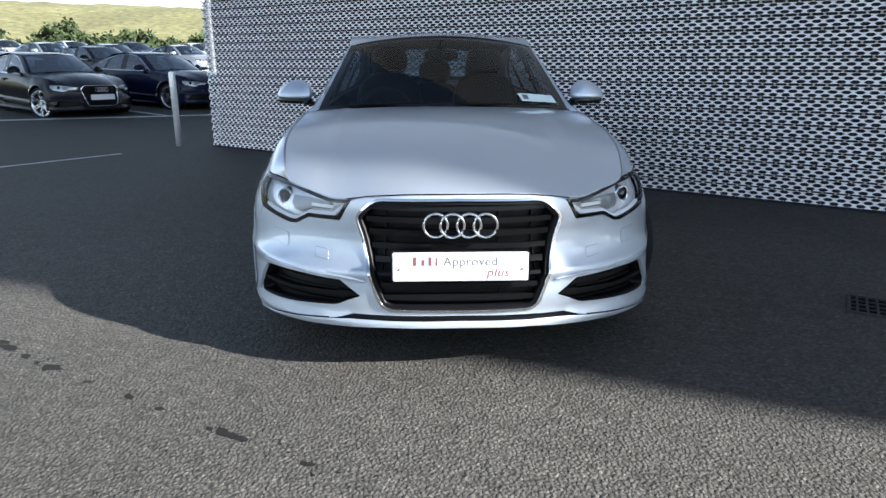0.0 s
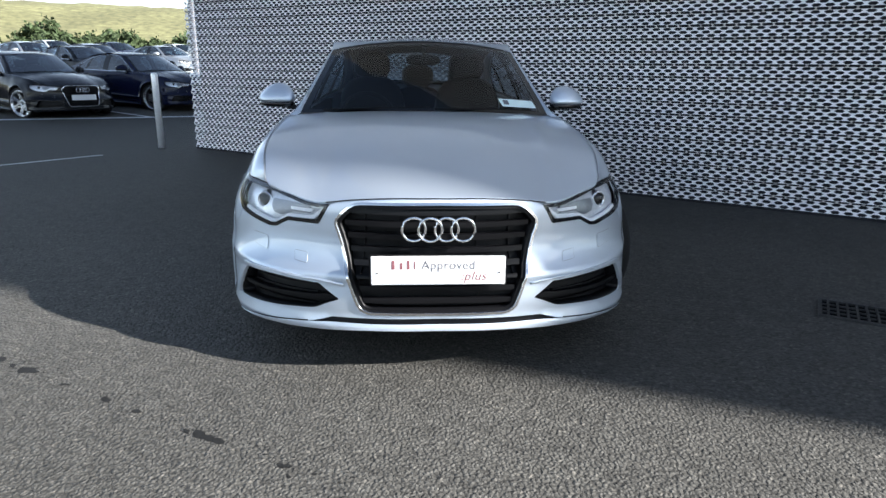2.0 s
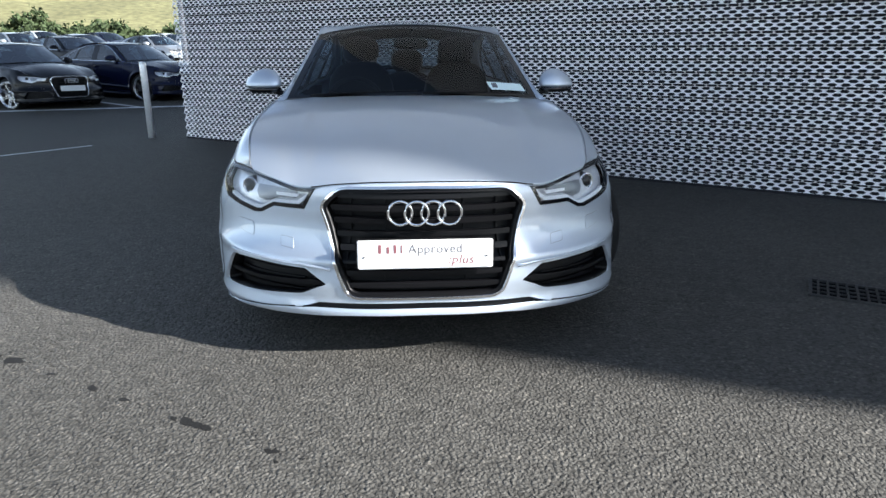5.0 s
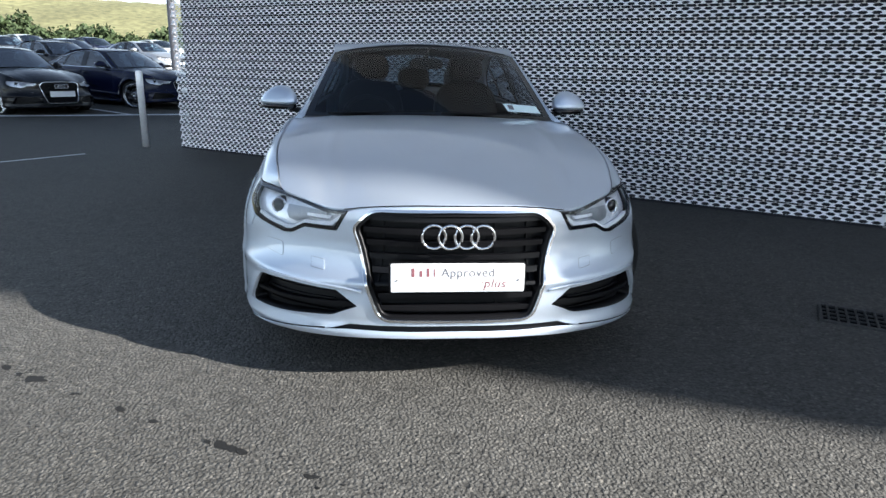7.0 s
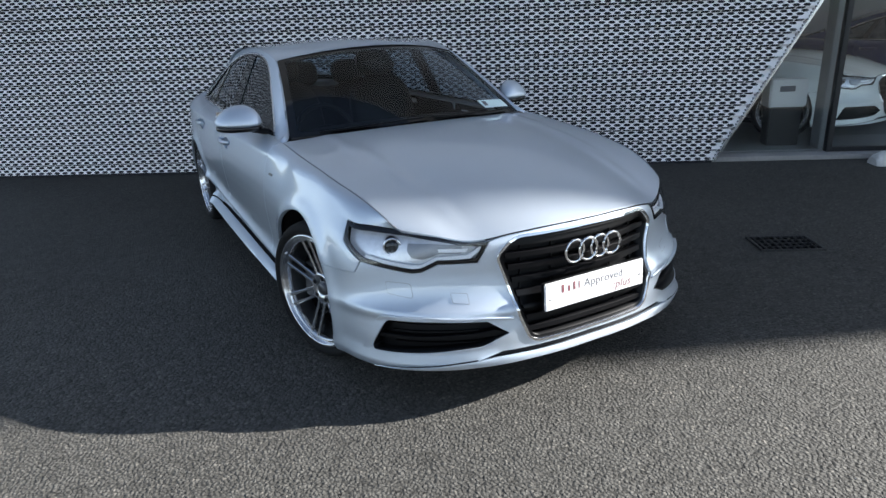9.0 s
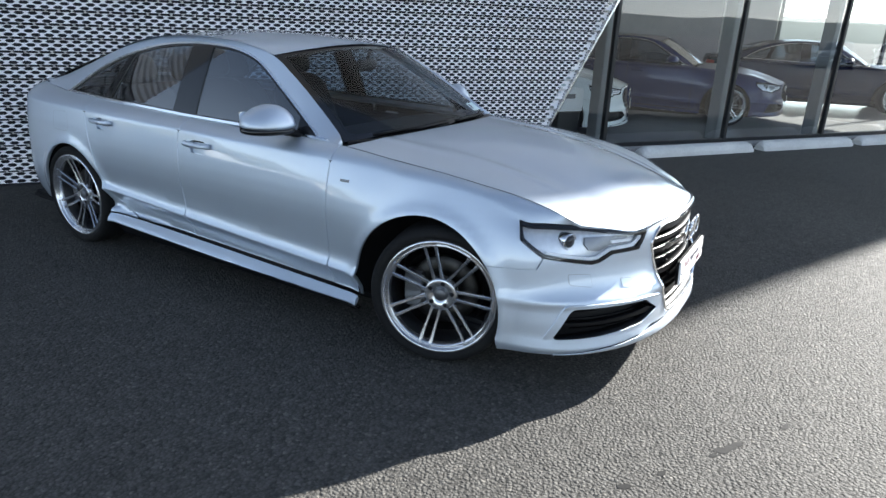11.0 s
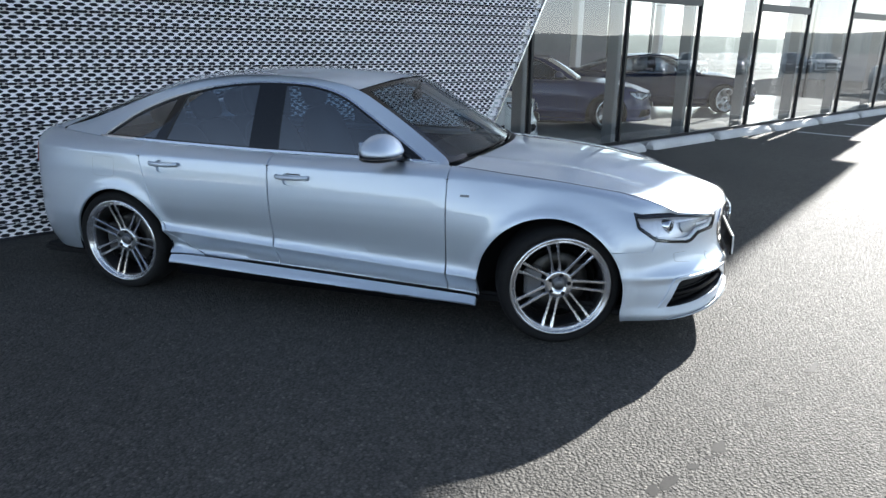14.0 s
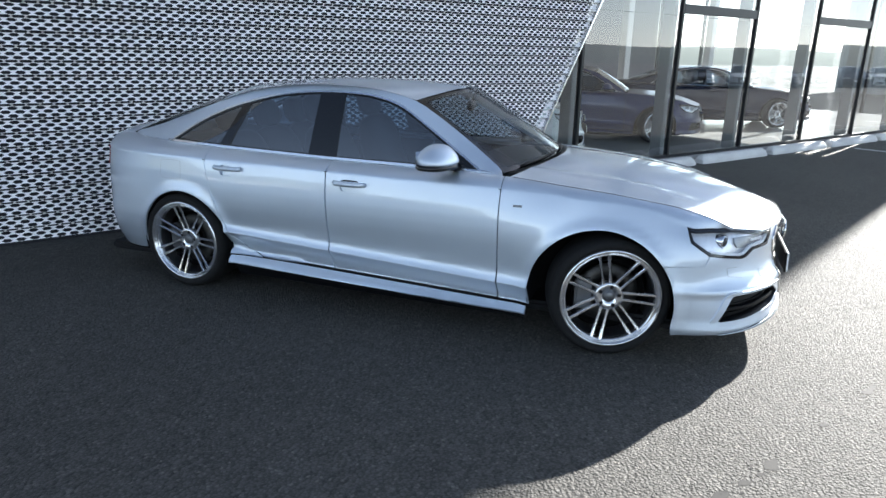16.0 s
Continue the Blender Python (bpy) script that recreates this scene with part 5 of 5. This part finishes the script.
def blot(x, y, r, long=1.5):
    global count
    count += 1
    n = 11
    turn = random.uniform(-.5, .5) - .5
    c, s_ = math.cos(turn), math.sin(turn)
    ring = []
    for i in range(n):
        k = 1.3 * r * random.uniform(.7, 1.25)
        a, b = k * long * math.cos(2 * math.pi * i / n), k * .75 * math.sin(2 * math.pi * i / n)
        ring.append(bm.verts.new((x + a * c - b * s_, y + a * s_ + b * c, .0012 + .00003 * count)))
    bm.faces.new(ring)


for x, y, r in ((-2.05, .375, .020), (-1.99, .325, .026), (-1.96, .30, .016), (-1.86, .225, .017), (-1.77, .156, .012), (-1.69, .112, .028), (-1.476, -.02, .010), (-1.262, -.148, .015),
                (-1.11, -.24, .012), (-.885, -.384, .010), (-.835, -.408, .018), (-.80, -.428, .015), (-.762, -.447, .014), (-.523, -.596, .010), (-.50, -.60, .007)):
    blot(x, y, r)
for k in range(46):
    w = random.random()
    blot(-2.05 + 1.75 * w + random.gauss(0, .03), .37 - 1.08 * w + random.gauss(0, .03), random.choice((.002, .003, .003, .004, .005)))
bmesh.ops.recalc_face_normals(bm, faces=bm.faces)
for f in bm.faces:
    if f.normal.z < 0:
        f.normal_flip()
o = part("oil_drips", bm, OIL)
tagged(o, "trail of small dark oil drips on the asphalt", "oil drips", kind="stuff")

# painted lines
for nm, a, b, wd in (("line", (-14.0, 9.28), (-3.9, 13.45), .30), ("line", (-6.3, 4.3), (-4.35, 6.85), .06), ("line", (-5.9, 12.75), (-9.6, 15.4), .10)):
    a, b = Vector((*a, .004)), Vector((*b, .004))
    d = (b - a).normalized()
    s = Vector((-d.y, d.x, 0)) * wd / 2
    bm = bmesh.new()
    n = 40
    lift = lambda i: Vector((0, 0, rise(*(a + (b - a) * i / n).xy) + (.018 if wd > .08 else .0)))
    rows = [(bm.verts.new(lift(i) + a + (b - a) * i / n - s * (1 + .15 * noise.noise(Vector((i * .7, wd, 0))))), bm.verts.new(lift(i) + a + (b - a) * i / n + s * (1 + .15 * noise.noise(Vector((i * .9, wd, 3)))))) for i in range(n + 1)]
    for p, q in zip(rows, rows[1:]):
        bm.faces.new((p[0], q[0], q[1], p[1]))
    o = part("road_line", bm, PAINTWHITE)
    tagged(o, "worn white line painted on the asphalt", "road line", kind="structure")
for k in range(5):
    a = FM @ Vector((8.1 + 2.35 * k, -.75, .004))
    d, s = -NX, EX * .05
    bm = bmesh.new()
    q = a + d * 1.0
    bm.faces.new([bm.verts.new(p) for p in (a - s, q - s, q + s, a + s)])
    bmesh.ops.recalc_face_normals(bm, faces=bm.faces)
    o = part("bay_line", bm, PAINTWHITE)
    tagged(o, "faded white parking bay line on the asphalt", "road line", kind="structure")

# ---- other cars ----
NAVY = car_paint("navy paint", (0.005, 0.008, 0.030), 0.0, 0.25, 0.22, 0.15)
BLACKPAINT = car_paint("black paint", (0.003, 0.0035, 0.006), 0.0, 0.25, 0.22, 0.15)
BLUE = car_paint("blue paint", (0.004, 0.012, 0.075), 0.2, 0.3, 0.6, 0.3)
WHITEPAINT = car_paint("white paint", (0.72, 0.77, 0.77), 0.0, 0.35)
GREYPAINT = car_paint("grey paint", (0.16, 0.17, 0.19), 0.7, 0.3)
LIGHTPAINT = car_paint("pale silver paint", (0.5, 0.52, 0.54), 0.7, 0.3)


def parked(paint, x, y, heading, label, group, z=0.0):
    """heading: degrees by which the nose turns from -y, counter-clockwise."""
    c = copy_thing(saloon, pose(x, y, z or rise(x, y) - .02, 0, 0, heading))
    repaint(c, SILVER, paint)
    # swaps in the glass with the brightened sky reflection
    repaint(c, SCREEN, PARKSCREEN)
    for o in list(c.children_recursive):
        if o.name.startswith(("print_", "name_bar", "plate_screw", "screen_card", "card_print", "side_badge")):
            bpy.data.objects.remove(o)
    return tagged(c, label, "car", group)


parked(BLACKPAINT, -7.1, 12.35, 52, "black saloon parked nose-out in a bay of the car park", "cars in the car park")
parked(NAVY, -5.1, 14.6, 60, "dark navy car parked nose-out beyond the black saloon", "cars in the car park")
far = [(GREYPAINT, -18.6, 28.4), (LIGHTPAINT, -15.6, 28.8), (BLACKPAINT, -9.9, 21.6), (GREYPAINT, -12.4, 28.2), (LIGHTPAINT, -9.6, 29.5), (WHITEPAINT, -22.0, 36.0), (WHITEPAINT, -18.6, 37.0), (NAVY, -15.2, 37.5), (WHITEPAINT, -11.8, 38.5)]
names = {"grey paint": "grey", "white paint": "white", "pale silver paint": "pale silver", "navy paint": "navy", "black paint": "black"}
for p, x, y in far:
    parked(p, x, y, 58, f"{names[p.name]} car parked in the rear row of the car park", "cars in the car park")
for p, u, w, h, lab in ((WHITEPAINT, 2.3, 1.0, 50, "white car on display behind the showroom glass"), (BLUE, 6.05, 1.4, 45, "dark blue car on display behind the showroom glass"),
                        (NAVY, 11.4, 1.95, 45, "navy car on display further along the showroom")):
    q = FM @ Vector((u, w, .05))
    parked(p, q.x, q.y, h - 34.6, lab, "cars on display", .05)
parked(GREYPAINT, 23.3, -8.3, 160, "grey car parked in the sun beyond the showroom", "cars in the car park")

for p, x, y, h in ((WHITEPAINT, 22.0, -29.5, 200), (GREYPAINT, 25.2, -30.9, 200), (LIGHTPAINT, 28.4, -32.3, 200), (NAVY, 31.8, -33.9, 200), (WHITEPAINT, 35.1, -35.4, 200), (GREYPAINT, 18.6, -28.1, 200)):
    parked(p, x, y, h, f"{names[p.name]} car parked across the forecourt from the showroom", "cars across the forecourt")

# lamp post by the car park
post = new("lamp_post")
post.matrix_world = pose(-8.35, 24.6, rise(-8.35, 24.6), 0, 0, 20)
tagged(post, "dark grey lamp post with a control box", "lamp post")
bm = bmesh.new()
lathe(bm, [(0, .0001), (0, .19), (.05, .19), (.07, .17), (3.0, .15), (3.05, .09), (8.0, .06), (8.02, .0001)], 20, "z")
part("shaft", bm, FRAMEGREY, post, "", True)
for z, s in ((3.6, .16), (4.6, .12)):
    bm = bmesh.new()
    box(bm, -.12, .12, -.22, .06, z, z + .55 * s / .16, .02)
    part("control_box", bm, FRAMEGREY, post)
bm = bmesh.new()
box(bm, -.12, .12, -1.0, .1, 7.9, 8.02, .03)
part("lamp_head", bm, FRAMEGREY, post)

# low pale wall along the foot of the bank
bm = bmesh.new()
for k in range(24):
    a0, a1 = radians(98 + 2 * k), radians(98 + 2 * (k + 1))
    q = [Vector((45.5 * math.cos(a), 45.5 * math.sin(a), 0)) for a in (a0, a1)]
    z = min(rise(*q[0].xy), rise(*q[1].xy)) - .1
    m = Matrix.Translation(q[0]) @ (q[1] - q[0]).to_track_quat("X", "Z").to_matrix().to_4x4()
    box(bm, 0, (q[1] - q[0]).length + .02, -.12, .12, z, z + .95, .02, m)
o = part("wall_low", bm, CONCRETE)
tagged(o, "low pale wall along the foot of the bank", "wall", kind="structure")

# second bollard and the neighbouring block past the end of the glazing
c = copy_thing(bol, pose(17.75, -7.7, 0))
annex = new("office_block")
annex.matrix_world = pose(38.1, -17.7, 0, 0, 0, -52)
tagged(annex, "grey office block clad in horizontal panels", "building")
bm = bmesh.new()
box(bm, -7, 7, .02, 8, 0, 8.3)
part("core", bm, GREYFIN, annex)
for k in range(7):
    for j in range(4):
        bm = bmesh.new()
        box(bm, -7 + 3.5 * j + .02, -7 + 3.5 * (j + 1) - .02, -.06, .02, .3 + 1.15 * k, 1.32 + 1.15 * k, .01)
        part("panel", bm, FASCIA if (k + j) % 3 else GREYFIN, annex)
for x in (-5.2, 1.8):
    bm = bmesh.new()
    box(bm, x - .3, x + .3, -.75, -.15, 0, 8.3, .02)
    part("pier", bm, FASCIA, annex)

# small notice box on a post just behind the glass
stand = new("notice_stand")
stand.matrix_world = FM @ Matrix.Translation((.95, .62, .05))
tagged(stand, "white notice box on a black plinth behind the glass", "notice stand")
bm = bmesh.new()
box(bm, -.17, .17, -.10, .10, .0, .43, .012)
part("plinth", bm, FRAME, stand, "black plinth")
bm = bmesh.new()
box(bm, -.20, .20, -.12, .12, .43, .73, .014)
part("notice_box", bm, WHITEPLATE, stand)
bm = bmesh.new()
box(bm, -.10, .06, -.124, -.119, .60, .66)
part("notice_print", bm, GREYINK, stand)

# desk in the showroom
bm = bmesh.new()
box(bm, -.55, .55, -.3, .3, .05, 1.02, .02)
desk = part("desk", bm, PLASTER)
desk.matrix_world = FM @ Matrix.Translation((2.9, 5.2, 0))
tagged(desk, "white reception desk inside the showroom", "desk")
bm = bmesh.new()
box(bm, -.6, .6, -.35, .35, 1.02, 1.06, .01)
part("desk_top", bm, PLASTER, desk)

# ---- bank of grass with bushes, far off ----
GRASS = material("dry grass", (0.165, 0.16, 0.075), 0.9, 0, vary=0.5, scale=1.6, stain=0.35, stain_scale=0.12, detail=8)
LEAF = material("bush leaves", (0.034, 0.055, 0.017), 0.8, 0, vary=0.4, scale=3)


def bank():
    bm = bmesh.new()
    nu, nv = 120, 14
    g = []
    for i in range(nu + 1):
        a = radians(70 + 95 * i / nu)
        row = []
        for j in range(nv + 1):
            w = j / nv
            r = 50 + 36 * w + 4 * noise.noise(Vector((math.cos(a) * 3, math.sin(a) * 3, 0)))
            h = 5.9 * ease(0, 1, w) * (1 + .25 * noise.noise(Vector((math.cos(a) * 2, math.sin(a) * 2, 5)))) + .35 * noise.noise(Vector((i * .5, j * .8, 1))) * w
            row.append(bm.verts.new((r * math.cos(a), r * math.sin(a), h + 1.6)))
        g.append(row)
    for a, b in zip(g, g[1:]):
        for j in range(nv):
            bm.faces.new((a[j], b[j], b[j + 1], a[j + 1]))
    bmesh.ops.recalc_face_normals(bm, faces=bm.faces)
    o = part("grass_bank", bm, GRASS, None, "", True)
    return tagged(o, "grassy bank rising behind the car park", "grass bank", kind="structure")


bank()
HILL = material("far hills", (0.07, 0.09, 0.08), 0.95, 0, vary=0.2, scale=0.05, stain=0.2, stain_scale=0.01)


def hills():
    P, F, n = [], [], 200
    for k in range(n + 1):
        a = 2 * math.pi * k / n
        h = 14 + 10 * noise.noise(Vector((math.cos(a) * 1.5, math.sin(a) * 1.5, 2))) + 3 * noise.noise(Vector((math.cos(a) * 9, math.sin(a) * 9, 2)))
        for r, z in ((380, -1), (430, h * .7), (520, h)):
            P.append((r * math.cos(a), r * math.sin(a), z))
    for k in range(n):
        for j in range(2):
            i = 3 * k + j
            F.append((i, i + 1, i + 4, i + 3))
    me = bpy.data.meshes.new("backdrop_hills")
    me.from_pydata(P, [], F)
    me.polygons.foreach_set("use_smooth", [True] * len(F))
    return tagged(link("backdrop_hills", me, HILL), "low dark green hills on the horizon", "hills", kind="structure")


hills()


def bush(seed, scale):
    """A shrub of many small leaf clumps on short stems."""
    rng = random.Random(seed)
    root = new("bush")
    bm = bmesh.new()
    for k in range(5):
        a = rng.uniform(0, 6.28)
        tube(bm, [(0, 0, -.1), (.3 * math.cos(a), .3 * math.sin(a), .6), (.6 * math.cos(a), .6 * math.sin(a), 1.2)], .05, 5)
    part("stem", bm, TRIM, root)
    P, F = [], []
    for k in range(420):
        u, v = rng.uniform(0, 6.28), rng.uniform(-.1, 1)
        rr = (1 + .45 * noise.noise(Vector((math.cos(u) * 1.6, math.sin(u) * 1.6, v * 2 + seed)))) * rng.uniform(.55, 1) ** .5
        c = Vector((1.6 * rr * math.cos(u) * math.sqrt(max(0, 1 - v * v)), 1.6 * rr * math.sin(u) * math.sqrt(max(0, 1 - v * v)), .25 + 1.5 * rr * max(v, 0)))
        for j in range(3):
            d = Vector((rng.gauss(0, 1), rng.gauss(0, 1), rng.gauss(0, 1))).normalized()
            e = d.orthogonal().normalized()
            f = d.cross(e)
            s = rng.uniform(.10, .22)
            q = c + Vector((rng.gauss(0, .1), rng.gauss(0, .1), rng.gauss(0, .1)))
            i = len(P)
            P += [tuple(q + e * s), tuple(q + f * s * .6), tuple(q - e * s), tuple(q - f * s * .6)]
            F.append((i, i + 1, i + 2, i + 3))
    me = bpy.data.meshes.new("crown")
    me.from_pydata(P, [], F)
    link("crown", me, LEAF, root)
    root.scale = (scale, scale, scale)
    return tagged(root, "dense green shrub at the foot of the grassy bank", "bush", "bushes on the bank")


protos = [bush(s, 1.0) for s in (1, 2, 3)]
rng = random.Random(9)
spots = []
for k in range(30):
    a = radians(97 + 44 * k / 30 + rng.uniform(-.5, .5))
    r = 49 + rng.uniform(0, 14)
    spots.append((r * math.cos(a), r * math.sin(a), rng.uniform(.6, 1.15)))
for k, (x, y, s) in enumerate(spots):
    src = protos[k % 3]
    m = pose(x, y, 1.75 + 5.9 * ease(0, 1, (math.hypot(x, y) - 50) / 36) - .1, 0, 0, rng.uniform(0, 360))
    if k < 3:
        src.matrix_world = m
        src.scale = (s, s, s)
    else:
        c = copy_thing(src, m)
        c.scale = (s, s, s)
